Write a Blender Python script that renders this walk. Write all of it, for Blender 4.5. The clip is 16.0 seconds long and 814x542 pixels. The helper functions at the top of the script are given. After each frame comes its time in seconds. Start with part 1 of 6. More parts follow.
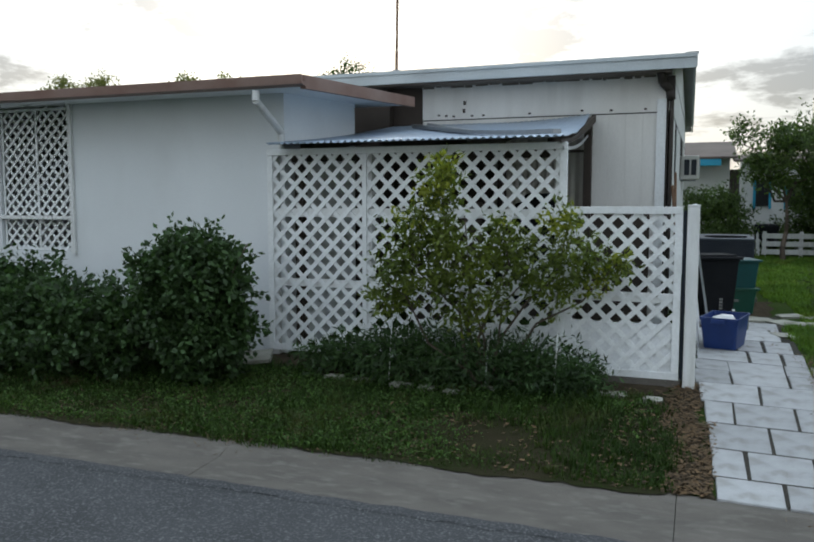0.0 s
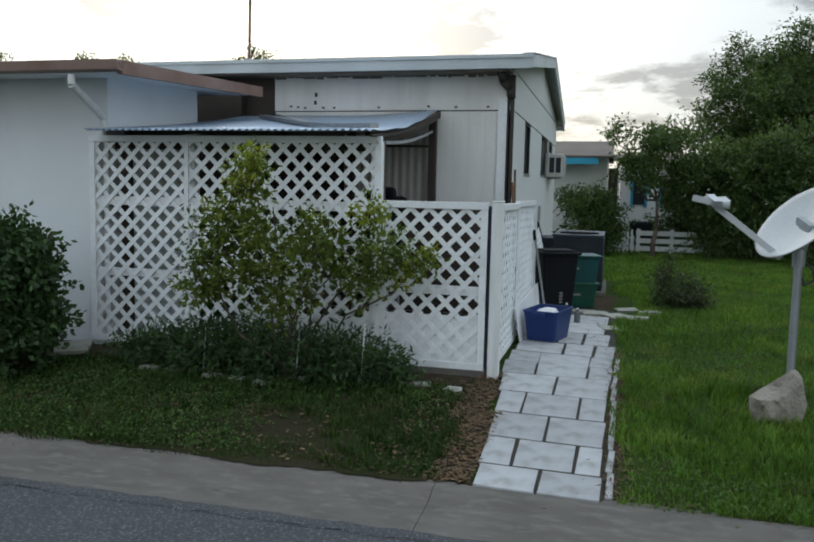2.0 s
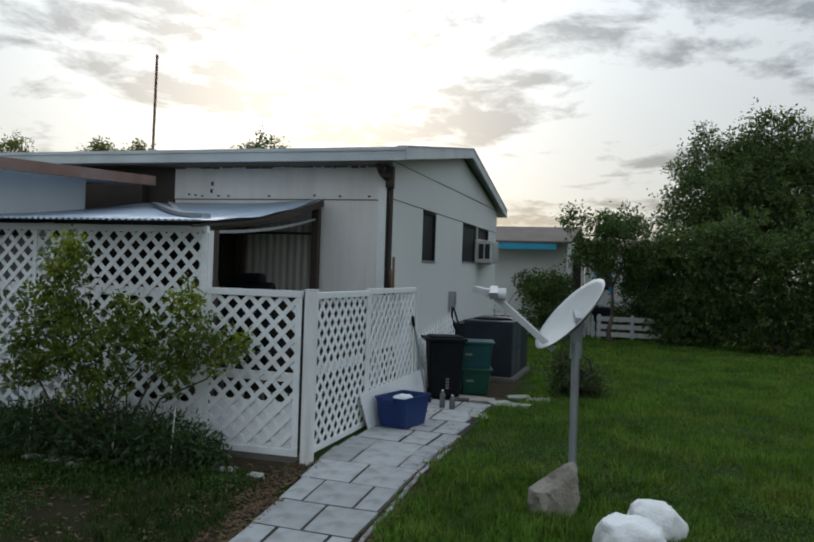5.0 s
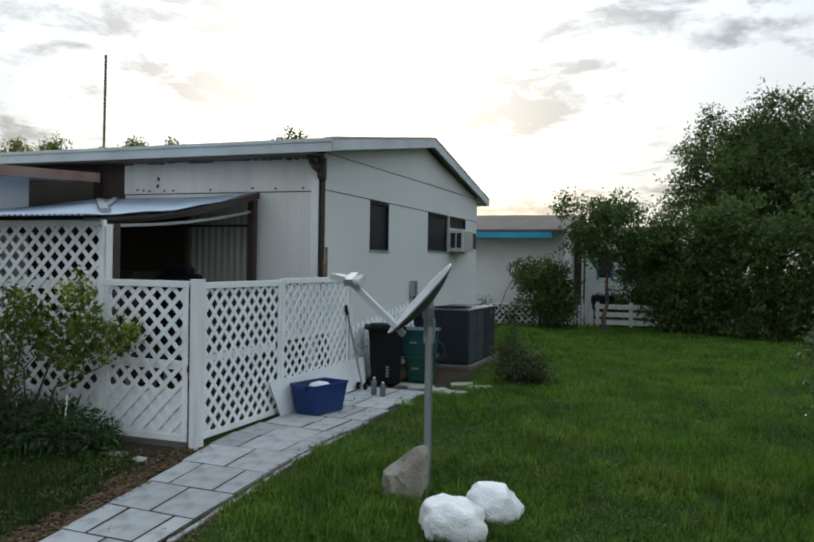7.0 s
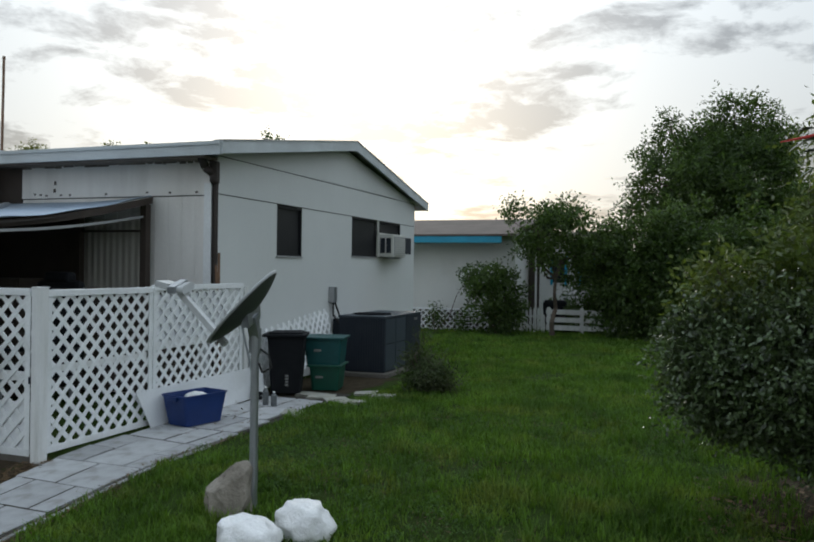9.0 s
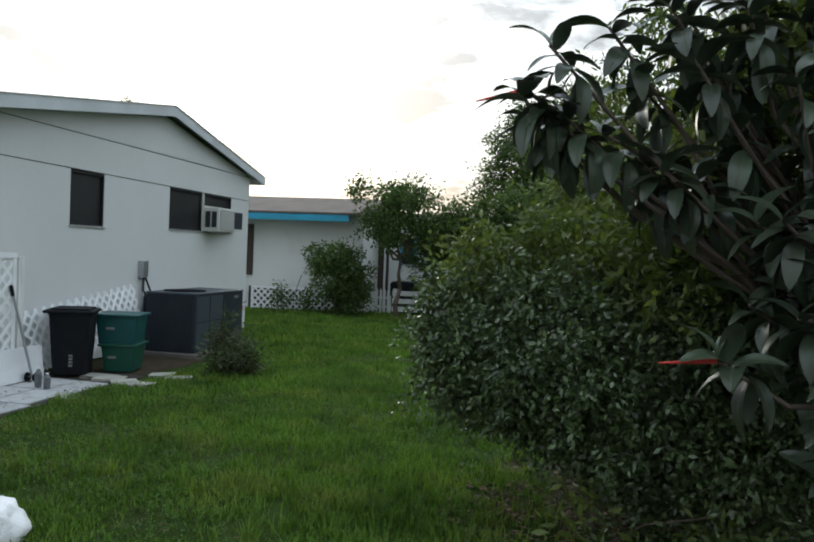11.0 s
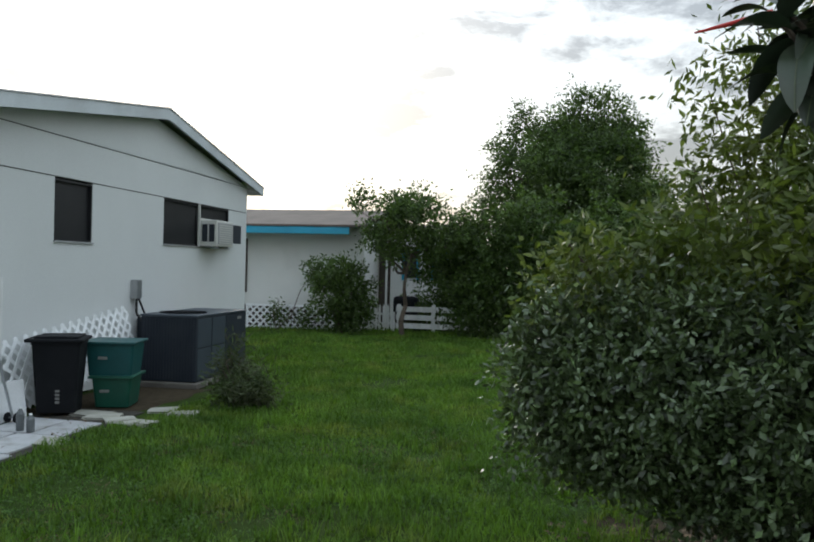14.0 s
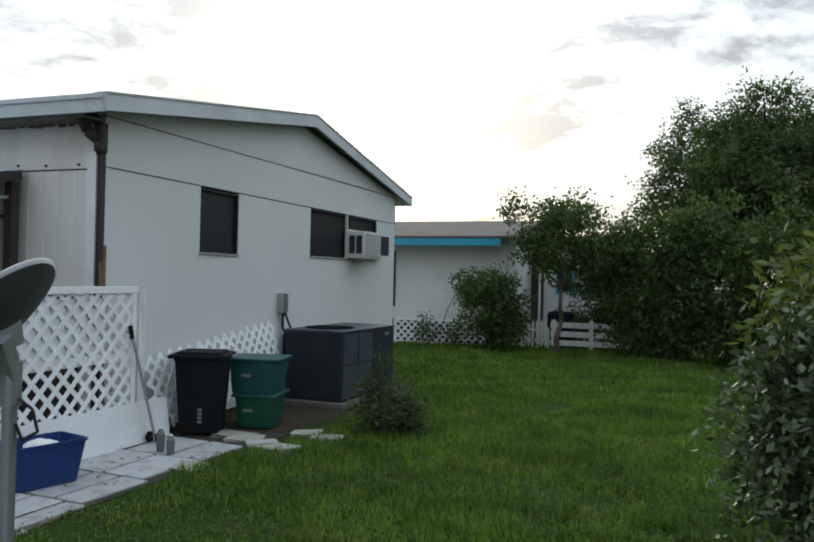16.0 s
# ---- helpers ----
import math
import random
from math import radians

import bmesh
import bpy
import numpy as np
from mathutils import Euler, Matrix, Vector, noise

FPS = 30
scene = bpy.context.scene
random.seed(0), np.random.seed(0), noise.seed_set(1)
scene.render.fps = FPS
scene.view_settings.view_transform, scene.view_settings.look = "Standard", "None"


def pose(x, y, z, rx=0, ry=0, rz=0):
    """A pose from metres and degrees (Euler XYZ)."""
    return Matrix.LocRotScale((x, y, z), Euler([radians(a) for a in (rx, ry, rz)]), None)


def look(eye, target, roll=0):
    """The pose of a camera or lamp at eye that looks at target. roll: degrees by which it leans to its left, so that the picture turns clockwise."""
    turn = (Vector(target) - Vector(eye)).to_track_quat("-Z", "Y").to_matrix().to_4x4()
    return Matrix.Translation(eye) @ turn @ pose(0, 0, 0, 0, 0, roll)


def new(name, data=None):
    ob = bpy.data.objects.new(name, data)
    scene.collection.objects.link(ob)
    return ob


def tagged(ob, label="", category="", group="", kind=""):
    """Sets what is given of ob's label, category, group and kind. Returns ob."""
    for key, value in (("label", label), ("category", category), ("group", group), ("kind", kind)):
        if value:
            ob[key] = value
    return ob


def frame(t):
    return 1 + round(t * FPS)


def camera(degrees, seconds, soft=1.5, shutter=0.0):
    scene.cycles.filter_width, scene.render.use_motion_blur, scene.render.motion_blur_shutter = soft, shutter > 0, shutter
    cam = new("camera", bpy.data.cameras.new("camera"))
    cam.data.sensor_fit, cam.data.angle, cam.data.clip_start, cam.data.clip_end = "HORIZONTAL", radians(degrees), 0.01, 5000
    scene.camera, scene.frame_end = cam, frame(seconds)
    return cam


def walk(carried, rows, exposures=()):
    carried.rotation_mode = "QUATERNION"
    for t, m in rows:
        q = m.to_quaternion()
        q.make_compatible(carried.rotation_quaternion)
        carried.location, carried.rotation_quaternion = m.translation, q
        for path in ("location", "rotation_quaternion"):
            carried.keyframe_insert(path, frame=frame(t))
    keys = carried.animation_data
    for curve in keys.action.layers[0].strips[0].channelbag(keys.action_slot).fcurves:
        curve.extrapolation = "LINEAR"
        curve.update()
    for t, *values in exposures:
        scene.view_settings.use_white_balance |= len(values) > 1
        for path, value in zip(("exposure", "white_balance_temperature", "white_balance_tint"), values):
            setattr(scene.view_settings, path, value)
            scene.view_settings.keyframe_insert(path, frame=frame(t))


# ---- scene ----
cam = camera(54.9, 16.0, 2.0)
PATH = [
    (0, (0.087, 0.199, 1.524), (-0.613, 2.064, 1.344), -0.0),
    (0.5, (0.225, 0.362, 1.525), (-0.379, 2.26, 1.344), 0.3),
    (1, (0.391, 0.424, 1.538), (-0.213, 2.321, 1.35), -0.2),
    (1.5, (0.72, 0.373, 1.539), (0.143, 2.278, 1.344), 1.0),
    (2, (0.962, 0.418, 1.537), (0.46, 2.344, 1.339), 1.3),
    (2.5, (1.185, 0.565, 1.566), (0.666, 2.486, 1.367), 1.1),
    (3, (1.504, 0.549, 1.561), (0.963, 2.464, 1.366), 1.9),
    (3.5, (1.744, 0.594, 1.566), (1.179, 2.506, 1.417), 1.9),
    (4, (1.999, 0.711, 1.617), (1.416, 2.625, 1.621), 1.7),
    (4.5, (2.437, 0.697, 1.631), (1.89, 2.62, 1.639), 2.0),
    (5, (2.753, 0.743, 1.653), (2.179, 2.659, 1.659), 1.9),
    (7.5, (4.484, 1.268, 1.652), (3.784, 3.141, 1.626), 0.8),
    (8, (4.723, 1.45, 1.685), (4.03, 3.326, 1.652), 0.7),
    (10.5, (5.901, 2.28, 1.655), (5.306, 4.188, 1.703), 0.9),
    (11, (6.004, 2.472, 1.64), (5.618, 4.434, 1.597), 2.3),
    (11.5, (6.064, 2.557, 1.62), (5.663, 4.512, 1.497), 2.5),
    (12, (6.062, 2.586, 1.615), (5.617, 4.531, 1.485), 2.1),
    (12.5, (5.905, 2.708, 1.609), (5.559, 4.673, 1.484), 1.7),
    (13, (5.662, 2.983, 1.589), (5.365, 4.957, 1.475), 1.6),
    (13.5, (5.483, 3.284, 1.606), (5.153, 5.256, 1.548), 1.9),
    (14, (5.234, 3.478, 1.625), (4.892, 5.449, 1.617), 1.3),
    (14.5, (5.106, 3.782, 1.596), (4.869, 5.768, 1.591), 1.5),
    (15, (4.972, 4.054, 1.594), (4.719, 6.038, 1.585), 1.6),
    (15.5, (4.824, 4.256, 1.6), (4.508, 6.231, 1.598), 0.7),
    (16, (4.916, 4.299, 1.614), (4.214, 6.172, 1.632), 1.3),
]
walk(cam, [(t, look(eye, target, roll)) for t, eye, target, roll in PATH],
     [(0, 0.32), (1.5, 0.27), (3, 0.05), (3.5, -0.3), (4, -0.35), (5, -0.2), (7.5, 0.1), (8, 0.1), (10.3, -0.35), (10.8, -0.2), (11, 0.35), (11.5, 1.15), (12, 1.4), (12.5, 1.6), (13, 1.55), (13.5, 0.65), (14, 0.4), (15, 0.35), (15.5, 0.35), (16, 0.2)])

# ---------------------------------------------------------------- world, sun
SUN_AZ, SUN_EL = -24.0, 17.0           # degrees from +y towards +x; above the horizon
SUN_DIR = Vector((math.sin(radians(SUN_AZ)) * math.cos(radians(SUN_EL)), math.cos(radians(SUN_AZ)) * math.cos(radians(SUN_EL)), math.sin(radians(SUN_EL))))


def make_world():
    w = bpy.data.worlds.new("evening_sky")
    scene.world = w
    w.use_nodes = True
    nt = w.node_tree
    N, L = nt.nodes, nt.links
    bg = N["Background"]
    bg.inputs["Strength"].default_value = 1.0
    sky = N.new("ShaderNodeTexSky")
    sky.sky_type = "NISHITA"
    sky.sun_disc = False
    sky.sun_elevation, sky.sun_rotation = radians(SUN_EL), radians(SUN_AZ)
    sky.air_density, sky.dust_density, sky.ozone_density = 1.0, 2.0, 1.0
    tc = N.new("ShaderNodeTexCoord")
    sep = N.new("ShaderNodeSeparateXYZ")
    L.new(tc.outputs["Generated"], sep.inputs[0])

    def mth(op, a, b=None, clamp=False):
        n = N.new("ShaderNodeMath")
        n.operation, n.use_clamp = op, clamp
        for i, v in enumerate((a, b)):
            if v is None:
                continue
            if isinstance(v, (int, float)):
                n.inputs[i].default_value = v
            else:
                L.new(v, n.inputs[i])
        return n.outputs[0]

    # clouds on a flat layer seen from below
    zz = mth("ADD", mth("MAXIMUM", sep.outputs[2], 0.0), 0.16)
    u, v = mth("DIVIDE", sep.outputs[0], zz), mth("DIVIDE", sep.outputs[1], zz)
    comb = N.new("ShaderNodeCombineXYZ")
    L.new(u, comb.inputs[0])
    L.new(v, comb.inputs[1])

    def cloud(scale, detail, rough, seed):
        n = N.new("ShaderNodeTexNoise")
        n.noise_dimensions = "4D"
        n.inputs["W"].default_value = seed
        n.inputs["Scale"].default_value, n.inputs["Detail"].default_value, n.inputs["Roughness"].default_value = scale, detail, rough
        n.inputs["Distortion"].default_value = 0.4
        L.new(comb.outputs[0], n.inputs["Vector"])
        return n.outputs["Fac"]

    c1 = cloud(1.3, 8, 0.62, 5.3)
    c2 = cloud(5.0, 6, 0.62, 8.4)
    ramp = N.new("ShaderNodeValToRGB")
    ramp.color_ramp.elements[0].position, ramp.color_ramp.elements[1].position = 0.488, 0.565
    L.new(mth("ADD", mth("MULTIPLY", c1, 0.65), mth("MULTIPLY", c2, 0.35)), ramp.inputs[0])
    # thin veil, brighter round the hidden sun, grey puffs in front of it
    dot = N.new("ShaderNodeVectorMath")
    dot.operation = "DOT_PRODUCT"
    L.new(tc.outputs["Generated"], dot.inputs[0])
    dot.inputs[1].default_value = SUN_DIR
    d = mth("MAXIMUM", dot.outputs["Value"], 0.0)
    glow = mth("ADD", mth("MULTIPLY", mth("POWER", d, 8.0), 0.40), mth("MULTIPLY", mth("POWER", d, 40.0), 0.5))
    # an overcast vault: brighter overhead than near the horizon
    lum = mth("ADD", mth("ADD", 0.47, mth("MULTIPLY", mth("MAXIMUM", sep.outputs[2], 0.0), 1.15)), glow)
    veil = N.new("ShaderNodeMix")
    veil.data_type = "RGBA"
    veil.blend_type = "MULTIPLY"
    veil.inputs["Factor"].default_value = 1.0
    # whitish near the horizon, bluer overhead
    tint = N.new("ShaderNodeMix")
    tint.data_type = "RGBA"
    tint.inputs["A"].default_value = (0.965, 1.0, 0.99, 1)
    tint.inputs["B"].default_value = (0.84, 0.975, 1.09, 1)
    L.new(mth("MULTIPLY", mth("MAXIMUM", sep.outputs[2], 0.0), 1.6, True), tint.inputs["Factor"])
    L.new(tint.outputs["Result"], veil.inputs["A"])
    rgb = N.new("ShaderNodeCombineColor")
    for i in range(3):
        L.new(lum, rgb.inputs[i])
    L.new(rgb.outputs[0], veil.inputs["B"])
    puff = N.new("ShaderNodeMix")
    puff.data_type = "RGBA"
    puff.blend_type = "MULTIPLY"
    puff.inputs["B"].default_value = (0.36, 0.375, 0.40, 1)
    L.new(mth("MULTIPLY", ramp.outputs[0], 0.9), puff.inputs["Factor"])
    L.new(veil.outputs["Result"], puff.inputs["A"])
    skys = N.new("ShaderNodeMix")
    skys.data_type = "RGBA"
    skys.blend_type = "MULTIPLY"
    skys.inputs["Factor"].default_value = 1.0
    skys.inputs["B"].default_value = (0.10, 0.10, 0.10, 1)
    L.new(sky.outputs[0], skys.inputs["A"])
    mix = N.new("ShaderNodeMix")
    mix.data_type = "RGBA"
    mix.inputs["Factor"].default_value = 0.86
    L.new(skys.outputs["Result"], mix.inputs["A"])
    L.new(puff.outputs["Result"], mix.inputs["B"])
    L.new(mix.outputs["Result"], bg.inputs["Color"])


make_world()
sun_data = bpy.data.lights.new("sun", "SUN")
sun_data.energy, sun_data.angle, sun_data.color = 0.7, radians(25), (1.0, 0.93, 0.84)
sun = new("sun", sun_data)
sun.matrix_world = look(SUN_DIR * 40, (0, 0, 0))

# ---------------------------------------------------------------- materials


def mat(name, color, color2=None, rough=0.7, metal=0.0, scale=6.0, bump=0.15, fine=60.0, per=None, spread=0.12, spec=0.4, stretch=None, stain=None, stain_scale=1.2, stain_amount=0.5, bump_dist=0.01, trans=0.0):
    """A surface with colour variation at two scales, fine relief and, if asked, stains. per: 'object' or 'island' for a shade of each piece."""
    m = bpy.data.materials.new(name)
    m.use_nodes = True
    nt = m.node_tree
    N, L = nt.nodes, nt.links
    b = N["Principled BSDF"]
    b.inputs["Roughness"].default_value, b.inputs["Metallic"].default_value = rough, metal
    b.inputs["Specular IOR Level"].default_value = spec
    tc = N.new("ShaderNodeTexCoord")
    vec = tc.outputs["Object"]
    if stretch:
        mp = N.new("ShaderNodeMapping")
        mp.inputs["Scale"].default_value = stretch
        L.new(vec, mp.inputs["Vector"])
        vec = mp.outputs[0]

    def noise_tex(s, detail=5):
        n = N.new("ShaderNodeTexNoise")
        n.inputs["Scale"].default_value, n.inputs["Detail"].default_value = s, detail
        L.new(vec, n.inputs["Vector"])
        return n.outputs["Fac"]

    def mixer(fac, a, bcol, blend="MIX"):
        x = N.new("ShaderNodeMix")
        x.data_type, x.blend_type = "RGBA", blend
        for key, val in (("Factor", fac), ("A", a), ("B", bcol)):
            if isinstance(val, (int, float)):
                x.inputs[key].default_value = val
            elif isinstance(val, tuple):
                x.inputs[key].default_value = (*val[:3], 1)
            else:
                L.new(val, x.inputs[key])
        return x.outputs["Result"]

    def ramp(fac, lo, hi):
        r = N.new("ShaderNodeMapRange")
        r.inputs["From Min"].default_value, r.inputs["From Max"].default_value = lo, hi
        L.new(fac, r.inputs["Value"])
        return r.outputs["Result"]

    color2 = color2 or tuple(c * 0.8 for c in color)
    big, small = noise_tex(scale), noise_tex(fine, 3)
    out = mixer(ramp(big, 0.35, 0.68), color, color2)
    out = mixer(0.25, out, mixer(ramp(small, 0.3, 0.7), tuple(c * 0.72 for c in color), tuple(min(1, c * 1.15) for c in color)))
    if stain:
        st = noise_tex(stain_scale, 8)
        mm = N.new("ShaderNodeMath")
        mm.operation = "MULTIPLY"
        mm.inputs[1].default_value = stain_amount
        L.new(ramp(st, 0.52, 0.72), mm.inputs[0])
        out = mixer(mm.outputs[0], out, stain)
    if per:
        if per == "object":
            rnd = N.new("ShaderNodeObjectInfo").outputs["Random"]
        else:
            rnd = N.new("ShaderNodeNewGeometry").outputs["Random Per Island"]
        hsv = N.new("ShaderNodeHueSaturation")
        v = N.new("ShaderNodeMapRange")
        v.inputs["To Min"].default_value, v.inputs["To Max"].default_value = 1 - spread, 1 + spread
        L.new(rnd, v.inputs["Value"])
        L.new(v.outputs["Result"], hsv.inputs["Value"])
        L.new(out, hsv.inputs["Color"])
        out = hsv.outputs["Color"]
    L.new(out, b.inputs["Base Color"])
    if bump:
        bp = N.new("ShaderNodeBump")
        bp.inputs["Strength"].default_value, bp.inputs["Distance"].default_value = bump, bump_dist
        L.new(mixer(0.5, big, small), bp.inputs["Height"])
        L.new(bp.outputs[0], b.inputs["Normal"])
    if trans:
        t = N.new("ShaderNodeBsdfTranslucent")
        L.new(mixer(1.0, out, (1.3, 1.4, 0.7), "MULTIPLY"), t.inputs["Color"])
        mx = N.new("ShaderNodeMixShader")
        mx.inputs[0].default_value = trans
        L.new(b.outputs[0], mx.inputs[1])
        L.new(t.outputs[0], mx.inputs[2])
        L.new(mx.outputs[0], N["Material Output"].inputs["Surface"])
    return m


M_STUCCO = mat("white_stucco", (0.80, 0.83, 0.85), (0.75, 0.78, 0.80), 0.85, scale=1.3, fine=140, bump=0.2, stain=(0.55, 0.56, 0.55), stain_amount=0.25, stretch=(1, 1, 0.5))
M_SIDING = mat("cream_siding", (0.80, 0.78, 0.75), (0.74, 0.72, 0.69), 0.75, scale=1.6, fine=90, bump=0.12, stain=(0.52, 0.50, 0.46), stain_amount=0.4, stretch=(3.0, 3.0, 0.35))
M_ENDWALL = mat("white_end_siding", (0.645, 0.665, 0.66), (0.61, 0.63, 0.625), 0.7, scale=0.8, fine=80, bump=0.08, stain=(0.53, 0.54, 0.52), stain_amount=0.12, stretch=(1.2, 1.2, 0.8))
M_SEAM = mat("dark_seam", (0.08, 0.08, 0.075), None, 0.8, bump=0.05)
M_FASCIA = mat("pale_blue_fascia", (0.58, 0.62, 0.64), (0.50, 0.54, 0.56), 0.6, scale=2.5, stain=(0.36, 0.37, 0.37), stain_amount=0.4)
M_ROOF = mat("grey_roofing", (0.42, 0.43, 0.43), (0.33, 0.34, 0.34), 0.8, scale=2.0, fine=50, bump=0.3)
# the eave's shade is put into this brown; the torn flashing shares it
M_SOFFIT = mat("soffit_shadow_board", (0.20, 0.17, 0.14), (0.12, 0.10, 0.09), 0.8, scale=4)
M_BROWN = mat("brown_gutter_paint", (0.20, 0.115, 0.09), (0.27, 0.18, 0.15), 0.5, scale=3.0, stain=(0.34, 0.27, 0.24), stain_amount=0.5)
M_SPOUT = mat("dark_downspout_paint", (0.045, 0.035, 0.03), (0.03, 0.026, 0.024), 0.6, scale=5)
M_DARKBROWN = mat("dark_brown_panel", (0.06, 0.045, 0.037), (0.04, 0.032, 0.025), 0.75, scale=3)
M_WHITE = mat("white_vinyl", (0.84, 0.86, 0.87), (0.78, 0.80, 0.81), 0.5, scale=3.0, fine=40, bump=0.06, per="object", spread=0.05, stain=(0.55, 0.56, 0.52), stain_amount=0.35, stain_scale=3.0)
M_POSTW = mat("white_painted_wood", (0.79, 0.80, 0.80), (0.68, 0.69, 0.68), 0.6, scale=4.0, fine=70, stretch=(4, 4, 0.6), stain=(0.4, 0.4, 0.36), stain_amount=0.4, stain_scale=2.0)
M_BOARD = mat("white_sheet_board", (0.78, 0.80, 0.82), (0.70, 0.72, 0.74), 0.55, scale=2.0, stain=(0.5, 0.5, 0.48), stain_amount=0.3)
M_TIN = mat("galvanised_sheet", (0.36, 0.44, 0.54), (0.28, 0.35, 0.44), 0.38, 0.55, scale=1.5, fine=30, bump=0.05, stain=(0.30, 0.29, 0.28), stain_amount=0.5, stain_scale=0.9)
M_TINWALL = mat("old_tin_wall", (0.60, 0.58, 0.53), (0.44, 0.42, 0.38), 0.6, 0.1, scale=2.0, stretch=(4, 4, 0.4), stain=(0.25, 0.2, 0.16), stain_amount=0.5)
M_STEEL = mat("galvanised_steel", (0.42, 0.44, 0.46), (0.34, 0.36, 0.38), 0.4, 0.8, scale=9, fine=80, bump=0.05)
M_DISH = mat("dish_grey_enamel", (0.50, 0.515, 0.52), (0.44, 0.455, 0.46), 0.45, scale=4, stain=(0.4, 0.4, 0.38), stain_amount=0.4)
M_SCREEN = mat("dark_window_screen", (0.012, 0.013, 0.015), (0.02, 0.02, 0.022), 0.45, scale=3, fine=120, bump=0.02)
M_ALU = mat("grey_window_frame", (0.42, 0.43, 0.44), None, 0.5, 0.5, scale=8)
M_ACWHITE = mat("beige_ac_plastic", (0.62, 0.62, 0.58), (0.54, 0.54, 0.50), 0.55, scale=5)
M_ACDARK = mat("dark_grey_enamel", (0.018, 0.024, 0.034), (0.026, 0.032, 0.042), 0.55, spec=0.25, scale=4, fine=60, bump=0.05, stain=(0.05, 0.055, 0.06), stain_amount=0.4)
M_ACPANEL = mat("slate_blue_enamel", (0.045, 0.058, 0.075), (0.036, 0.047, 0.06), 0.5, scale=4)
M_BIN = mat("black_plastic", (0.008, 0.009, 0.011), (0.012, 0.013, 0.015), 0.65, spec=0.12, scale=6, fine=80, bump=0.08)
M_TEAL = mat("teal_plastic", (0.008, 0.075, 0.078), (0.007, 0.058, 0.06), 0.45, scale=5)
M_GREEN = mat("green_plastic", (0.007, 0.078, 0.05), (0.007, 0.06, 0.04), 0.45, scale=5)
M_BLUE = mat("blue_plastic", (0.010, 0.036, 0.16), (0.008, 0.028, 0.12), 0.45, scale=5)
M_BAG = mat("white_plastic_bag", (0.85, 0.85, 0.85), (0.75, 0.76, 0.77), 0.4, scale=8, bump=0.5, bump_dist=0.03)
M_ROCK = mat("grey_boulder", (0.34, 0.305, 0.26), (0.15, 0.13, 0.105), 0.9, scale=7, fine=38, bump=1.0, bump_dist=0.03, stain=(0.075, 0.065, 0.05), stain_scale=6.0, stain_amount=0.7)
M_STONE = mat("pale_edging_stone", (0.36, 0.355, 0.31), (0.24, 0.24, 0.20), 0.9, scale=7, fine=60, bump=0.5, per="object", spread=0.2)
M_PAVER = mat("grey_paver", (0.395, 0.40, 0.41), (0.30, 0.305, 0.31), 0.85, scale=7, fine=110, bump=0.4, per="object", spread=0.15, stain=(0.20, 0.19, 0.155), stain_scale=6.0, stain_amount=0.6)
M_JOINT = mat("dark_joint_soil", (0.022, 0.02, 0.016), (0.04, 0.035, 0.025), 0.95, scale=14, bump=0.6)
M_KERB = mat("old_concrete", (0.135, 0.122, 0.107), (0.085, 0.077, 0.068), 0.9, scale=4.0, fine=150, bump=0.7, stain=(0.20, 0.19, 0.17), stain_scale=13.0, stain_amount=0.5, stretch=(0.6, 1.6, 1.0))
M_ASPHALT = mat("worn_asphalt", (0.062, 0.064, 0.068), (0.04, 0.042, 0.045), 0.9, scale=1.5, fine=95, bump=1.0, bump_dist=0.02, stain=(0.20, 0.205, 0.21), stain_scale=62.0, stain_amount=0.75)
M_LAWN = mat("lawn_turf", (0.034, 0.06, 0.012), (0.024, 0.042, 0.01), 1.0, spec=0.05, scale=1.1, fine=45, bump=0.9, bump_dist=0.04, stain=(0.06, 0.055, 0.025), stain_scale=0.9, stain_amount=0.35)
M_SOIL = mat("dry_leaf_soil", (0.06, 0.047, 0.031), (0.032, 0.027, 0.018), 1.0, spec=0.05, scale=9, fine=70, bump=0.8, bump_dist=0.02)
M_VERGE = mat("verge_turf_soil", (0.024, 0.03, 0.011), (0.042, 0.034, 0.022), 1.0, spec=0.05, scale=1.6, fine=60, bump=0.9, bump_dist=0.03)
M_VGRASS = mat("verge_grass_blades", (0.036, 0.07, 0.013), (0.024, 0.048, 0.011), 0.7, scale=1.2, fine=30, per="island", spread=0.4, bump=0, spec=0.2, stain=(0.10, 0.09, 0.035), stain_scale=2.0, stain_amount=0.6, trans=0.3)
M_CLOVER = mat("broad_weed_leaves", (0.075, 0.14, 0.032), (0.05, 0.10, 0.026), 0.6, scale=2.0, per="island", spread=0.45, bump=0, spec=0.25, trans=0.3)
M_STRAW = mat("dead_straw", (0.15, 0.105, 0.06), (0.09, 0.065, 0.04), 0.85, scale=3.0, per="island", spread=0.5, bump=0)
M_CLEAR = mat("dull_clear_plastic", (0.13, 0.14, 0.145), (0.10, 0.11, 0.115), 0.25, scale=12, bump=0.1)
# dark grey-green back of the dish, its backlit shade put into the colour too
M_DISHBACK = mat("dish_back_shaded", (0.06, 0.068, 0.066), (0.045, 0.05, 0.05), 0.5, scale=4)
M_LITTER = mat("dry_leaves", (0.13, 0.082, 0.04), (0.075, 0.05, 0.027), 0.85, scale=9, per="island", spread=0.55, bump=0)
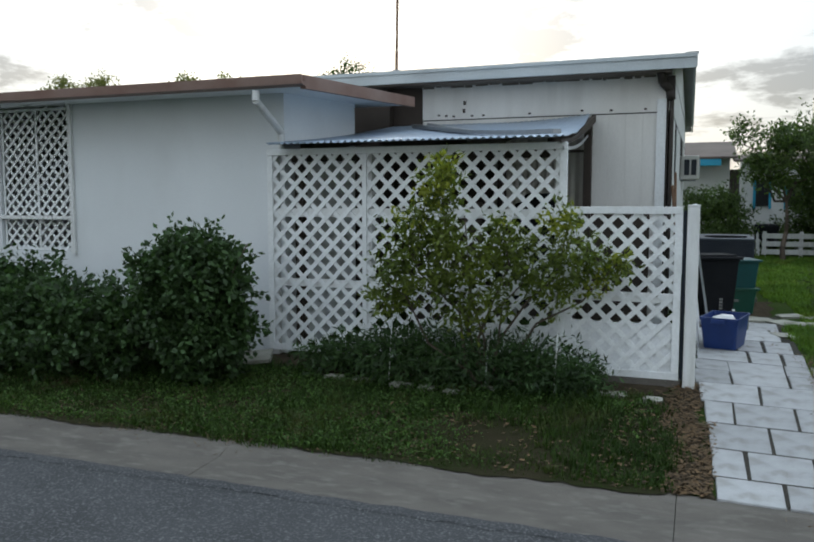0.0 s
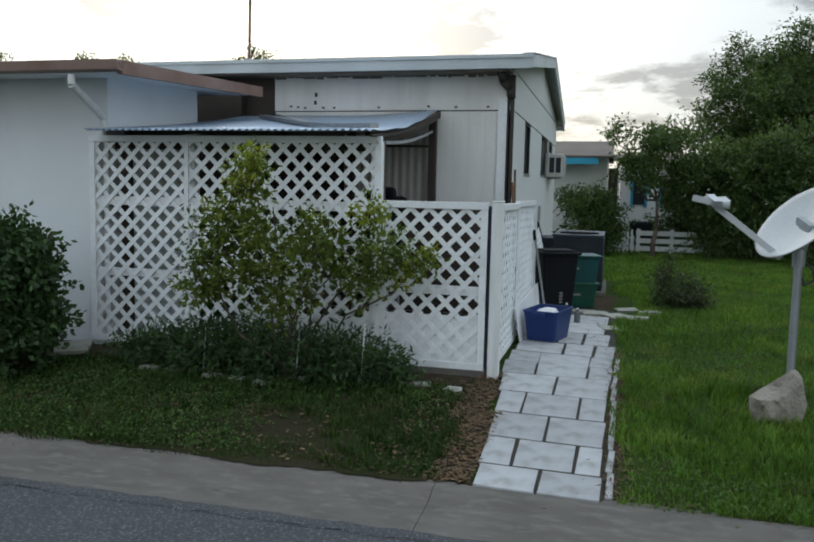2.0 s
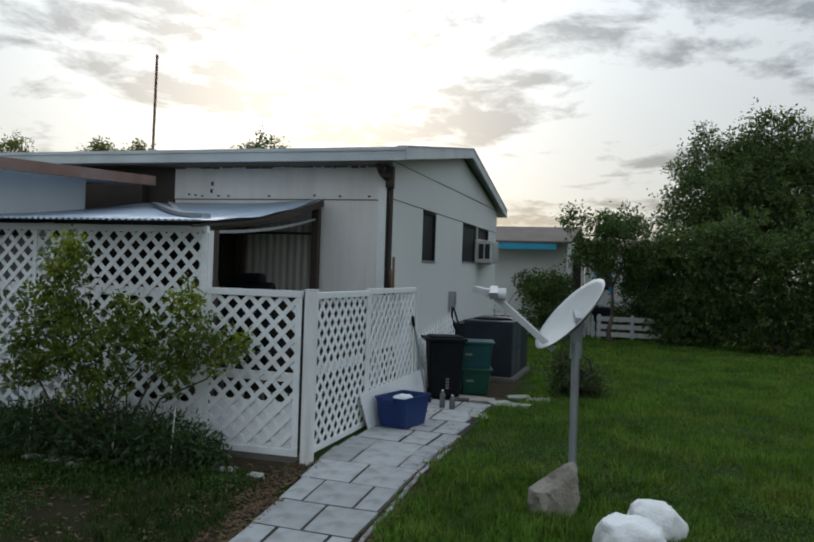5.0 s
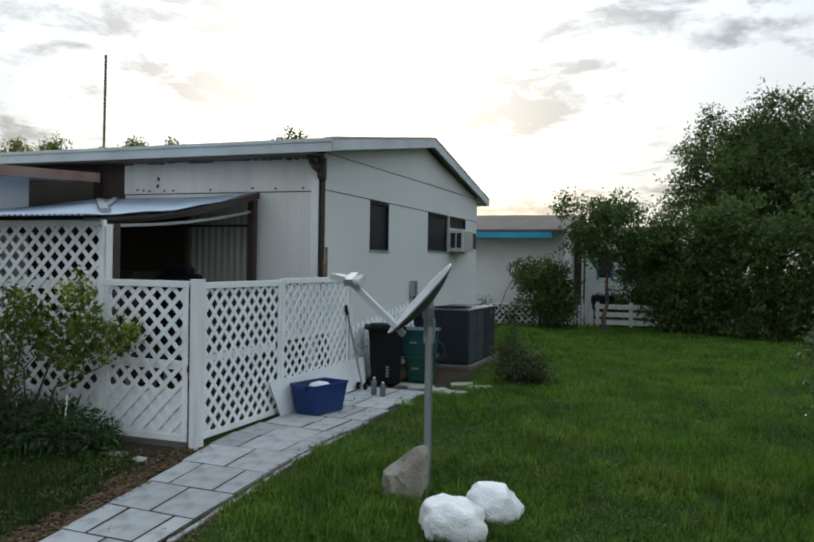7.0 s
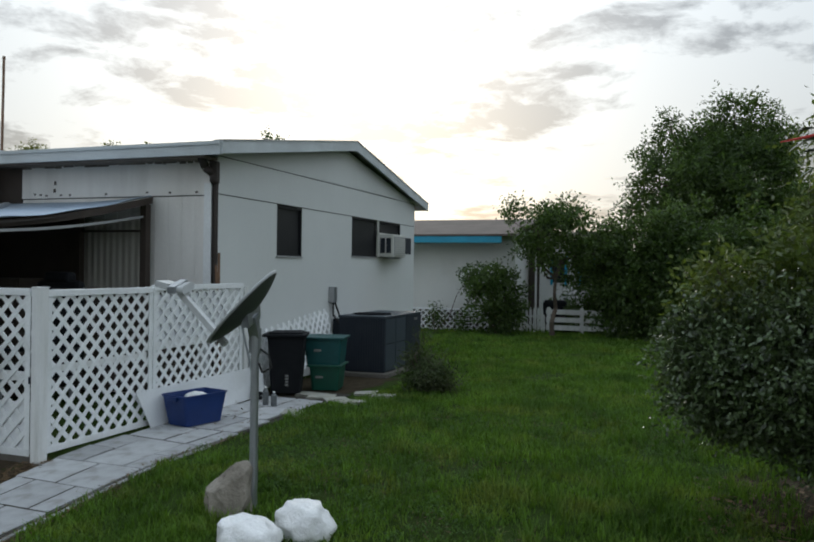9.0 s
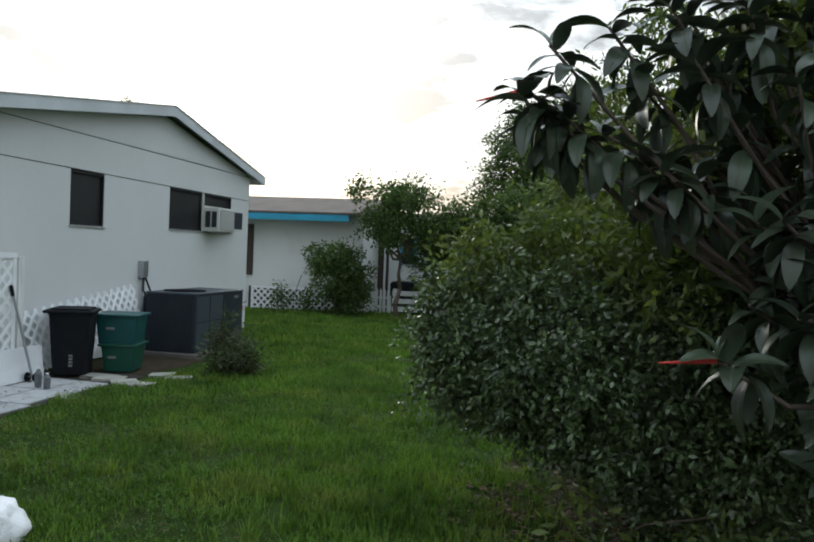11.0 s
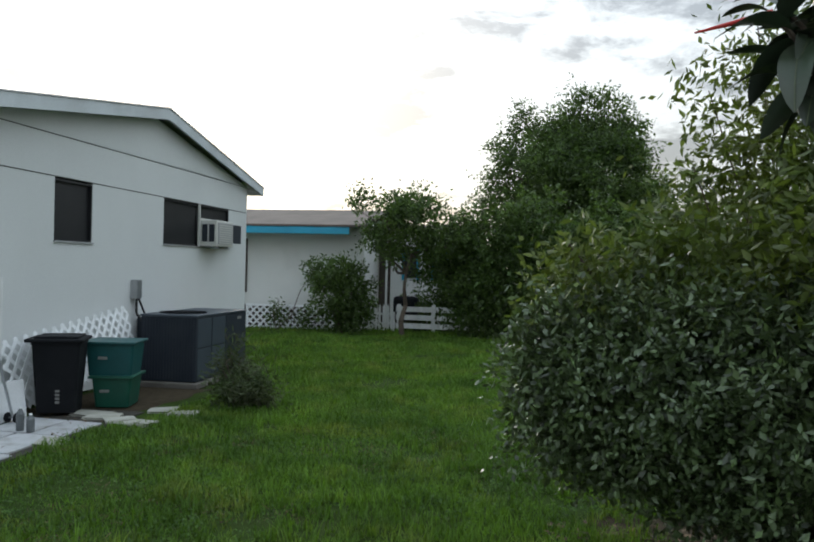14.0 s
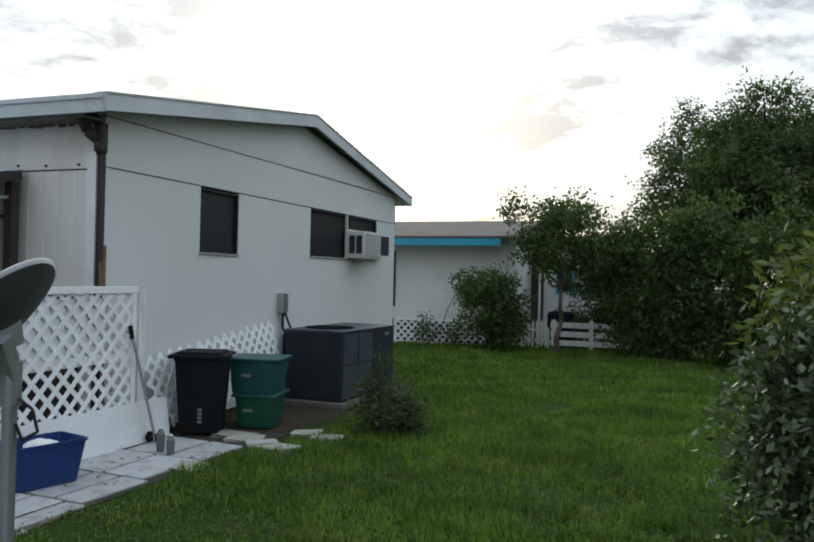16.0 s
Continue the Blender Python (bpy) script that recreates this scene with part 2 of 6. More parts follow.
M_GRASS = mat("grass_blades", (0.112, 0.205, 0.028), (0.030, 0.070, 0.013), 0.7, scale=1.3, fine=30, per="island", spread=0.4, bump=0, spec=0.2, stain=(0.20, 0.225, 0.05), stain_scale=1.7, stain_amount=0.65, trans=0.35)
M_LEAF = mat("dark_glossy_leaves", (0.098, 0.140, 0.060), (0.052, 0.080, 0.036), 0.32, scale=3, per="island", spread=0.7, bump=0, spec=0.55, trans=0.2)
M_LEAFY = mat("yellow_green_leaves", (0.13, 0.165, 0.022), (0.055, 0.09, 0.018), 0.5, scale=2.5, per="island", spread=0.45, bump=0, trans=0.35)
M_YOUNG = mat("yellow_young_leaves", (0.27, 0.29, 0.035), (0.18, 0.22, 0.03), 0.5, scale=3, per="island", spread=0.3, bump=0, trans=0.4)
M_LEAFTREE = mat("tree_leaves", (0.072, 0.115, 0.032), (0.044, 0.08, 0.024), 0.5, scale=0.7, per="island", spread=0.6, bump=0, trans=0.42)
M_LEAFVINE = mat("bright_green_leaves", (0.125, 0.155, 0.036), (0.055, 0.09, 0.028), 0.5, scale=2, per="island", spread=0.45, bump=0, trans=0.35)
M_HEDGE = mat("ivy_leaves", (0.042, 0.085, 0.023), (0.024, 0.052, 0.016), 0.6, scale=3, per="island", spread=0.5, bump=0, trans=0.2)
M_WEED = mat("scruffy_weed_leaves", (0.055, 0.085, 0.028), (0.05, 0.05, 0.026), 0.7, scale=4, per="island", spread=0.5, bump=0, trans=0.2)
M_RIB = mat("pale_leaf_rib", (0.09, 0.11, 0.06), None, 0.5, bump=0)
M_RUBBER = mat("rubber_plant_leaf", (0.044, 0.070, 0.040), (0.050, 0.052, 0.036), 0.32, spec=0.5, scale=5, per="object", spread=0.4, bump=0.1)
M_RUBBERRED = mat("red_leaf_sheath", (0.55, 0.05, 0.035), (0.45, 0.03, 0.03), 0.45, scale=8)
M_BARK = mat("tree_bark", (0.11, 0.085, 0.065), (0.065, 0.05, 0.04), 0.9, scale=8, bump=0.8, stretch=(1, 1, 0.3))
M_TURQ = mat("turquoise_trim", (0.03, 0.32, 0.48), (0.03, 0.26, 0.40), 0.6, scale=3)
M_FARWALL = mat("far_white_wall", (0.74, 0.74, 0.72), (0.66, 0.67, 0.65), 0.8, scale=1.0, stain=(0.5, 0.5, 0.45), stain_amount=0.4)
M_FARBLUE = mat("far_pale_blue_wall", (0.45, 0.58, 0.64), (0.38, 0.50, 0.56), 0.8, scale=1.0)
M_FARLEAF = mat("far_pale_leaves", (0.17, 0.18, 0.07), (0.12, 0.13, 0.05), 0.6, scale=0.5, per="island", spread=0.4, bump=0, trans=0.55)
M_FARROOF = mat("brown_shingle", (0.14, 0.115, 0.10), (0.09, 0.075, 0.065), 0.9, scale=1.5, fine=25, bump=0.5)
M_ORANGE = mat("orange_plastic", (0.75, 0.09, 0.01), None, 0.5, scale=6)
M_CABLE = mat("black_cable", (0.02, 0.02, 0.02), None, 0.6)
M_RUST = mat("rusty_pole", (0.22, 0.13, 0.08), (0.12, 0.08, 0.06), 0.75, 0.2, scale=12)
M_LABEL = mat("pale_sticker", (0.22, 0.22, 0.21), None, 0.6)

# ---------------------------------------------------------------- helpers
ORIGIN = {}
FALL, BROW = 0.0894, 7.35              # the front garden falls towards the road from this line


def terrain(y):
    """Height of the garden ground at y."""
    return -FALL * np.maximum(0.0, BROW - np.asarray(y, float))


def drape(x, y):
    """Takes a place drawn on a level plan to the sloping garden: x, y, z."""
    x, y = np.asarray(x, float), np.asarray(y, float)
    k = np.where(y < BROW, (1.54 + FALL * (BROW - 0.45)) / (1.54 + FALL * (y - 0.45)), 1.0)
    x2, y2 = 0.9 + (x - 0.9) * k, 0.45 + (y - 0.45) * k
    return x2, y2, terrain(y2)


def thing(name, loc, label, category, group="", kind=""):
    e = new(name)
    e.empty_display_size = 0.2
    e.location = loc
    ORIGIN[e] = Vector(loc)
    return tagged(e, label, category, group, kind)


def part(name, bm, material, parent=None, label="", smooth=False):
    """Links a bmesh given in world metres as one mesh object; under parent if there is one."""
    me = bpy.data.meshes.new(name)
    if parent is not None and ORIGIN[parent].length:
        bmesh.ops.translate(bm, verts=bm.verts, vec=-ORIGIN[parent])
    bmesh.ops.recalc_face_normals(bm, faces=bm.faces)
    bm.to_mesh(me)
    bm.free()
    if smooth:
        for p in me.polygons:
            p.use_smooth = True
    me.materials.append(material)
    ob = new(name, me)
    if parent is not None:
        ob.parent = parent
        ORIGIN[ob] = ORIGIN[parent]
    else:
        ORIGIN[ob] = Vector((0, 0, 0))
    if label:
        tagged(ob, label)
    return ob


def box(bm, x0, x1, y0, y1, z0, z1, bevel=0.0, turn=None):
    r = bmesh.ops.create_cube(bm, size=1.0)
    vs = r["verts"]
    bmesh.ops.scale(bm, verts=vs, vec=(x1 - x0, y1 - y0, z1 - z0))
    if bevel:
        es = list({e for v in vs for e in v.link_edges})
        res = bmesh.ops.bevel(bm, geom=es, offset=bevel, segments=2, affect="EDGES", profile=0.5)
        vs = list({v for f in res["faces"] for v in f.verts} | {v for v in vs if v.is_valid})
        seen, todo = set(vs), list(vs)
        while todo:
            for e in todo.pop().link_edges:
                for v in e.verts:
                    if v not in seen:
                        seen.add(v)
                        todo.append(v)
        vs = list(seen)
    if turn is not None:
        bmesh.ops.transform(bm, matrix=turn, verts=vs)
    bmesh.ops.translate(bm, verts=vs, vec=((x0 + x1) / 2, (y0 + y1) / 2, (z0 + z1) / 2))
    return vs


def B(x0, x1, y0, y1, z0, z1, bevel=0.0):
    bm = bmesh.new()
    box(bm, x0, x1, y0, y1, z0, z1, bevel)
    return bm


def rod(bm, a, b, r, r2=None, n=10):
    a, b = Vector(a), Vector(b)
    d = b - a
    res = bmesh.ops.create_cone(bm, cap_ends=True, segments=n, radius1=r, radius2=r if r2 is None else r2, depth=d.length)
    m = Matrix.Translation((a + b) / 2) @ d.to_track_quat("Z", "Y").to_matrix().to_4x4()
    bmesh.ops.transform(bm, matrix=m, verts=res["verts"])
    return res["verts"]


def R(a, b, r, r2=None, n=10):
    bm = bmesh.new()
    rod(bm, a, b, r, r2, n)
    return bm


def beam(bm, a, b, w, h):
    """A bar of section w x h from a to b, its h upright."""
    a, b = Vector(a), Vector(b)
    d = b - a
    r = bmesh.ops.create_cube(bm, size=1.0)
    bmesh.ops.scale(bm, verts=r["verts"], vec=(w, h, d.length))
    m = Matrix.Translation((a + b) / 2) @ d.to_track_quat("Z", "Y").to_matrix().to_4x4()
    bmesh.ops.transform(bm, matrix=m, verts=r["verts"])


def BEAM(a, b, w, h):
    bm = bmesh.new()
    beam(bm, a, b, w, h)
    return bm


def prism(profile, axis, lo, hi):
    """A closed profile of (p, z) pulled along x or y from lo to hi."""
    bm = bmesh.new()
    put = (lambda p, z, s: (s, p, z)) if axis == "x" else (lambda p, z, s: (p, s, z))
    rings = [[bm.verts.new(put(p, z, s)) for p, z in profile] for s in (lo, hi)]
    n = len(profile)
    for i in range(n):
        bm.faces.new((rings[0][i], rings[0][(i + 1) % n], rings[1][(i + 1) % n], rings[1][i]))
    bm.faces.new(rings[0])
    bm.faces.new(rings[1])
    return bm


def raw(name, verts, faces, material, parent=None, label="", kind="", smooth=False):
    """A mesh from numpy arrays: verts (n, 3), faces (m, k)."""
    me = bpy.data.meshes.new(name)
    k = faces.shape[1]
    me.vertices.add(len(verts))
    me.vertices.foreach_set("co", np.ascontiguousarray(verts, dtype=np.float32).ravel())
    me.loops.add(faces.size)
    me.loops.foreach_set("vertex_index", np.ascontiguousarray(faces, dtype=np.int32).ravel())
    me.polygons.add(len(faces))
    me.polygons.foreach_set("loop_start", np.arange(0, faces.size, k, dtype=np.int32))
    me.update(calc_edges=True)
    if smooth:
        me.polygons.foreach_set("use_smooth", np.ones(len(faces), dtype=bool))
    me.materials.append(material)
    ob = new(name, me)
    if parent is not None:
        ob.parent = parent
    return tagged(ob, label, "", "", kind)


def in_blobs(rng, n, blobs, shell=0.45, rough=0.25):
    """n points in a cloud of ellipsoids (x, y, z, rx, ry, rz), most of them near the surface, with the outward way of each."""
    b = np.array(blobs, float)
    w = (b[:, 3] * b[:, 4] + b[:, 4] * b[:, 5] + b[:, 3] * b[:, 5])
    i = rng.choice(len(b), n, p=w / w.sum())
    d = rng.normal(size=(n, 3))
    d /= np.linalg.norm(d, axis=1)[:, None]
    rad = 1 - shell * rng.random(n) ** 1.6
    f = b[i, 0] * 3.1
    lump = 1 + rough * (np.sin(d[:, 0] * 5 + f) * np.sin(d[:, 1] * 6 + f * 2) + 0.6 * np.sin(d[:, 2] * 9 + f) * np.sin(d[:, 0] * 11)) + rough * 0.35 * rng.normal(size=n)
    p = b[i, :3] + d * b[i, 3:6] * (rad * lump)[:, None]
    return p, d


def leaves(rng, p, d, length, width, droop=0.2, out=0.7):
    """A folded leaf of two triangles pairs at each point; returns verts and faces."""
    n = len(p)
    a = d * out + rng.normal(size=(n, 3)) * 0.8
    a[:, 2] -= droop
    a /= np.linalg.norm(a, axis=1)[:, None]
    s = np.cross(a, rng.normal(size=(n, 3)))
    s /= np.linalg.norm(s, axis=1)[:, None] + 1e-9
    u = np.cross(a, s)
    ln = (length * (0.65 + 0.7 * rng.random(n)))[:, None]
    wd = (width * (0.65 + 0.7 * rng.random(n)))[:, None]
    v = np.stack([p, p + a * ln * 0.5 + s * wd * 0.5 + u * wd * 0.12, p + a * ln, p + a * ln * 0.5 - s * wd * 0.5 + u * wd * 0.12], axis=1).reshape(-1, 3)
    k = np.arange(n)[:, None] * 4
    f = np.concatenate([k + [0, 1, 2], k + [0, 2, 3]], axis=1).reshape(-1, 3)
    return v, f


def foliage(name, seed, n, blobs, length, width, material, parent=None, label="", shell=0.45, rough=0.25, droop=0.2, floor=0.02, kind="stuff", spray=0.0, per=12):
    rng = np.random.default_rng(seed)
    if spray:
        p, d = in_blobs(rng, n // per, blobs, shell, rough)
        way = d * 0.8 + rng.normal(size=d.shape) * 0.6
        way /= np.linalg.norm(way, axis=1)[:, None]
        t = rng.random((len(p), per, 1)) * 2.2 - 0.6
        p = (p[:, None] + way[:, None] * t * spray + rng.normal(size=(len(p), per, 3)) * spray * 0.4).reshape(-1, 3)
        d = np.repeat(way, per, axis=0)
    else:
        p, d = in_blobs(rng, n, blobs, shell, rough)
    keep = p[:, 2] > floor + terrain(p[:, 1])
    v, f = leaves(rng, p[keep], d[keep], length, width, droop)
    v[:, 2] = np.maximum(v[:, 2], 0.004 + terrain(v[:, 1]))
    if parent is not None:
        v = v - np.array(ORIGIN[parent])
    return raw(name, v, f, material, parent, label, kind)


def stems(bm, rng, base, tips, r0, r1, wobble=0.06):
    """Bent tapered stems from base to each tip."""
    base = Vector(base)
    for tip in tips:
        tip = Vector(tip)
        pts = [base.lerp(tip, k / 4) + (Vector(rng.normal(size=3) * wobble) if 0 < k < 4 else Vector((0, 0, 0))) for k in range(5)]
        for k in range(4):
            rod(bm, pts[k], pts[k + 1], r0 + (r1 - r0) * k / 4, r0 + (r1 - r0) * (k + 1) / 4, 6)


# ---------------------------------------------------------------- ground, road, path
KERB_IN, KERB_OUT, ROAD_FAR = 4.95, 4.33, -3.2
ROAD_Z = -0.22
prof = [(-150, -0.2), (ROAD_FAR - 0.02, -0.2), (ROAD_FAR, -0.33), (KERB_IN - 0.02, -0.33), (KERB_IN, float(terrain(KERB_IN)))]
ys = [4.95, BROW, 8, 12, 16, 20, 24, 30, 45, 80, 300]
gb = bmesh.new()
line = [(y, z) for y, z in prof] + [(y, 0.0) for y in ys[1:]]
xs = [-300, -60, -20, -10, -5, 0, 5, 10, 20, 60, 300]
grid = [[gb.verts.new((x, y, z)) for x in xs] for y, z in line]
for i in range(len(line) - 1):
    for j in range(len(xs) - 1):
        gb.faces.new((grid[i][j], grid[i][j + 1], grid[i + 1][j + 1], grid[i + 1][j]))
tagged(part("ground", gb, M_LAWN), "green turf lawn with dry patches", "lawn", kind="structure")
tagged(part("road", prism([(ROAD_FAR, ROAD_Z - 0.3), (KERB_OUT, ROAD_Z - 0.3), (KERB_OUT, ROAD_Z - 0.05), (0.3, ROAD_Z - 0.02), (ROAD_FAR, ROAD_Z - 0.05)], "x", -60, 60), M_ASPHALT), "worn grey asphalt road beside a concrete gutter", "road", kind="structure")
kerb = thing("kerb", (0, 4.1, -0.05), "stained concrete gutter kerb along the verge", "kerb", kind="structure")
rk = np.random.default_rng(4)
x = -30.0
while x < 30:
    w = 3.0
    j = rk.random(4) * 0.008
    bm = prism([(p_, z_ + ROAD_Z) for p_, z_ in ((KERB_OUT, -0.2), (KERB_IN + 0.02, -0.2), (KERB_IN + 0.02 - j[0], 0.009 + j[1]), (KERB_IN - 0.12 - j[2], 0.008 + j[1]), (KERB_IN - 0.24 - j[3], -0.03), (KERB_OUT, -0.046))], "x", x + 0.002, x + w - 0.002)
    part("kerb_section", bm, M_KERB, kerb)
    x += w

bm = bmesh.new()
lip = [[bm.verts.new((-14 + 0.08 * k, KERB_OUT + o + 0.006 * math.sin(k * 1.3) + rk.normal() * 0.006, ROAD_Z + z)) for k in range(360)] for o, z in ((-0.10, -0.047), (-0.085, -0.040), (-0.006, -0.038), (0.004, -0.044))]
for r0_, r1_ in zip(lip, lip[1:]):
    for k in range(359):
        bm.faces.new((r0_[k], r0_[k + 1], r1_[k + 1], r1_[k]))
tagged(part("road_edge", bm, M_ASPHALT), "rough raised lip of asphalt along the gutter", "road", kind="structure")

path = thing("pavement_path", (0.55, 6.4, 0), "garden path of grey concrete slabs with dark joints", "path", kind="structure")
bm = bmesh.new()
rows_ = []
for y_ in np.linspace(4.38, 8.3, 28):
    edge_ = [drape(x_, y_) for x_ in (0.25 + 0.02 * max(0.0, 7.0 - y_) - 0.055 * max(0.0, y_ - 6.0), 0.97)]
    rows_.append([bm.verts.new((float(a_), float(b_), float(c_) + 0.0235 - 0.018 * math.exp(-((y_ - BROW) / 0.35) ** 2))) for a_, b_, c_ in edge_])
for r0_, r1_ in zip(rows_, rows_[1:]):
    bm.faces.new((r0_[0], r0_[1], r1_[1], r1_[0]))
box(bm, 0.05, 1.05, 8.305, 11.3, -0.05, 0.012)
part("joint_bed", bm, M_JOINT, path, "dark soil in the joints")
# joints across the path: y at its left (x 0) and right (x 1) side
CROSS = [(4.385, 4.33), (4.74, 4.69), (5.26, 5.19), (5.83, 5.77), (6.44, 6.36), (7.05, 7.03), (8.07, 7.92), (8.62, 8.55), (9.3, 9.25), (10.0, 9.95), (10.7, 10.6)]
JOINTS = [(0.24, 0.585, 0.92), (0.22, 0.415, 0.77, 0.925), (0.2, 0.575, 0.945), (0.17, 0.37, 0.77, 0.965), (0.12, 0.57, 0.99), (0.07, 0.36, 0.82, 1.02), (0.07, 0.55, 0.84, 1.05), (0.07, 0.45, 0.72, 1.0), (0.07, 0.5, 0.95), (0.1, 0.6, 0.98)]
rp = np.random.default_rng(11)


def slab(x0, x1, yl, yr, z, tilt, gap):
    """A slab between x0 and x1; yl, yr: how far it reaches along y at x 0 and x 1."""
    at = lambda pair, x: pair[0] + (pair[1] - pair[0]) * x
    fan = lambda px, dy: (-0.055 + 0.088 * (px - 0.2) / 0.75) * dy
    xc, yc = (x0 + x1) / 2, (at(yl, (x0 + x1) / 2) + at(yr, (x0 + x1) / 2)) / 2
    shift = 0.05 * max(0.0, 7.0 - yc) / 2.6
    cx_, cy_, cz_ = (float(c) for c in drape(xc + shift, yc))
    bm = bmesh.new()
    vs = box(bm, -0.5, 0.5, -0.5, 0.5, -0.045, 0.0, 0.0)
    for v in vs:
        px = x0 + gap if v.co.x < 0 else x1 - gap
        py = at(yl, px) + gap if v.co.y < 0 else at(yr, px) - gap
        gx, gy, gz = drape(px + fan(px, py - yc) + shift, py)
        v.co = Vector((float(gx) - cx_ + rp.normal() * 0.003, float(gy) - cy_ + rp.normal() * 0.003, v.co.z + float(gz) - cz_))
    bmesh.ops.bevel(bm, geom=[e for e in bm.edges], offset=0.006, segments=2, affect="EDGES", profile=0.5)
    ob = part("paver", bm, M_PAVER)
    ob.parent = path
    ob.matrix_basis = Matrix.Translation(Vector((cx_, cy_, cz_ + z)) - ORIGIN[path]) @ pose(0, 0, 0, *tilt)


for r in range(len(CROSS) - 1):
    js = JOINTS[r]
    for c in range(len(js) - 1):
        g = 0.0095 if r < 6 else 0.016
        rough = 0.7 if r < 6 else 2.0
        lo_, hi_ = CROSS[r], CROSS[r + 1]
        halves = [(lo_, hi_)]
        if r == 5 and c != 1:
            m_ = ((lo_[0] + hi_[0]) / 2 + 0.03, (lo_[1] + hi_[1]) / 2 + 0.02)
            halves = [(lo_, m_), (m_, hi_)]
        for a, b in halves:
            slab(js[c], js[c + 1], a, b, 0.026 + rp.random() * 0.002, rp.normal(size=3) * (0.15, 0.15, 0.2) * rough, g if len(halves) == 1 else 0.005)
# thin pale edging along the slabs
for k in range(9):
    y0_ = 4.42 + k * 0.4
    e0 = 0.926 + 0.033 * (y0_ + 0.2 - 4.35)
    slab(e0, e0 + 0.045, (y0_, y0_), (y0_ + 0.39, y0_ + 0.39), 0.018, rp.normal(size=3) * 0.6, 0.004)
# broken stepping stones where the path runs out
for k, (sx, sy, sw, sd, a) in enumerate([(0.8, 10.92, 0.34, 0.3, 12), (1.05, 10.8, 0.3, 0.22, 40), (1.3, 10.72, 0.3, 0.2, -15), (1.2, 11.42, 0.3, 0.2, 20), (1.48, 11.3, 0.3, 0.22, 5), (0.98, 9.75, 0.22, 0.3, 10), (0.62, 11.0, 0.4, 0.28, 4)]):
    bm = bmesh.new()
    vs = box(bm, -sw / 2, sw / 2, -sd / 2, sd / 2, -0.04, 0.02, 0.015)
    for v in vs:
        v.co.x += rp.normal() * 0.012
        v.co.y += rp.normal() * 0.012
    ob = part("stepping_stone", bm, M_STONE)
    ob.matrix_basis = pose(sx, sy, 0.015, rp.normal() * 1.5, rp.normal() * 1.5, a)
    tagged(ob, "pale broken stepping stone sunk in the grass", "stone", "stepping stones")

# soil strips and beds, just proud of the turf
rb = np.random.default_rng(21)


def bed(name, pts, label, z=0.005, material=None):
    bm = bmesh.new()
    ring = []
    for i, (px, py) in enumerate(pts):
        qx, qy = pts[(i + 1) % len(pts)]
        for t in np.linspace(0, 1, 13)[:-1]:
            gx, gy, gz = drape(px + (qx - px) * t + rb.normal() * 0.03, py + (qy - py) * t + rb.normal() * 0.03)
            ring.append(bm.verts.new((float(gx), float(gy), float(gz) + z)))
    bm.faces.new(ring)
    tagged(part(name, bm, material or M_SOIL), label, "soil", kind="structure")


bed("verge_soil", [(-14, 4.36), (0.1, 4.36), (0.1, 6.6), (-14, 6.3)], "thin turf with bare dark soil on the verge", 0.003, M_VERGE)
bed("soil_strip", [(0.10, 4.40), (0.30, 4.40), (0.12, 7.0), (-0.04, 7.0)], "bare brown soil with dead leaves beside the path", 0.011)
bm = bmesh.new()
xs_ = np.arange(-12, 0.0, 0.06)
low = [bm.verts.new((x_, 4.905 + 0.03 * math.sin(x_ * 1.7) + 0.022 * math.sin(x_ * 6.1) + rp.normal() * 0.012, ROAD_Z + 0.023)) for x_ in xs_]
high = [bm.verts.new((x_, 5.04, float(terrain(5.04)) + 0.012)) for x_ in xs_]
for k in range(len(xs_) - 1):
    bm.faces.new((low[k], low[k + 1], high[k + 1], high[k]))
tagged(part("kerb_soil", bm, M_VERGE), "dark soil and turf creeping over the kerb", "soil", kind="structure")
bed("flower_bed", [(-7.5, 5.7), (-3.2, 6.25), (-1.0, 6.3), (-0.1, 6.55), (-0.1, 6.98), (-7.5, 7.0)], "dark planted soil bed below the fence", 0.008)
bed("soil_edge", [(0.93, 4.42), (1.03, 4.42), (1.12, 7.25), (1.0, 7.25)], "thin brown soil edge beside the slabs", 0.006)
bed("soil_patch", [(5.6, 7.45), (8.5, 7.45), (8.5, 9.5), (5.6, 8.9)], "bare shaded soil under the shrubs")
bed("soil_drive", [(-0.2, 10.9), (0.9, 10.8), (1.1, 13.0), (-0.2, 13.0)], "bare soil between bins and wall")

# ---------------------------------------------------------------- the long white home
HX, HY0, HY1 = -0.29, 10.12, 17.5            # end wall, front wall and back wall
LEFT = -15.0
home = thing("mobile_home", (-7, 13.9, 0), "long single-storey cream mobile home with a pale blue fascia", "house")
RIDGE_Y, RIDGE_Z = 13.95, 3.81
EAVE0, EAVE1 = (9.80, 3.17), (18.0, 3.09)


def roof_z(y):
    return RIDGE_Z + (y - RIDGE_Y) * ((RIDGE_Z - EAVE0[1]) / (RIDGE_Y - EAVE0[0]) if y < RIDGE_Y else (EAVE1[1] - RIDGE_Z) / (EAVE1[0] - RIDGE_Y))


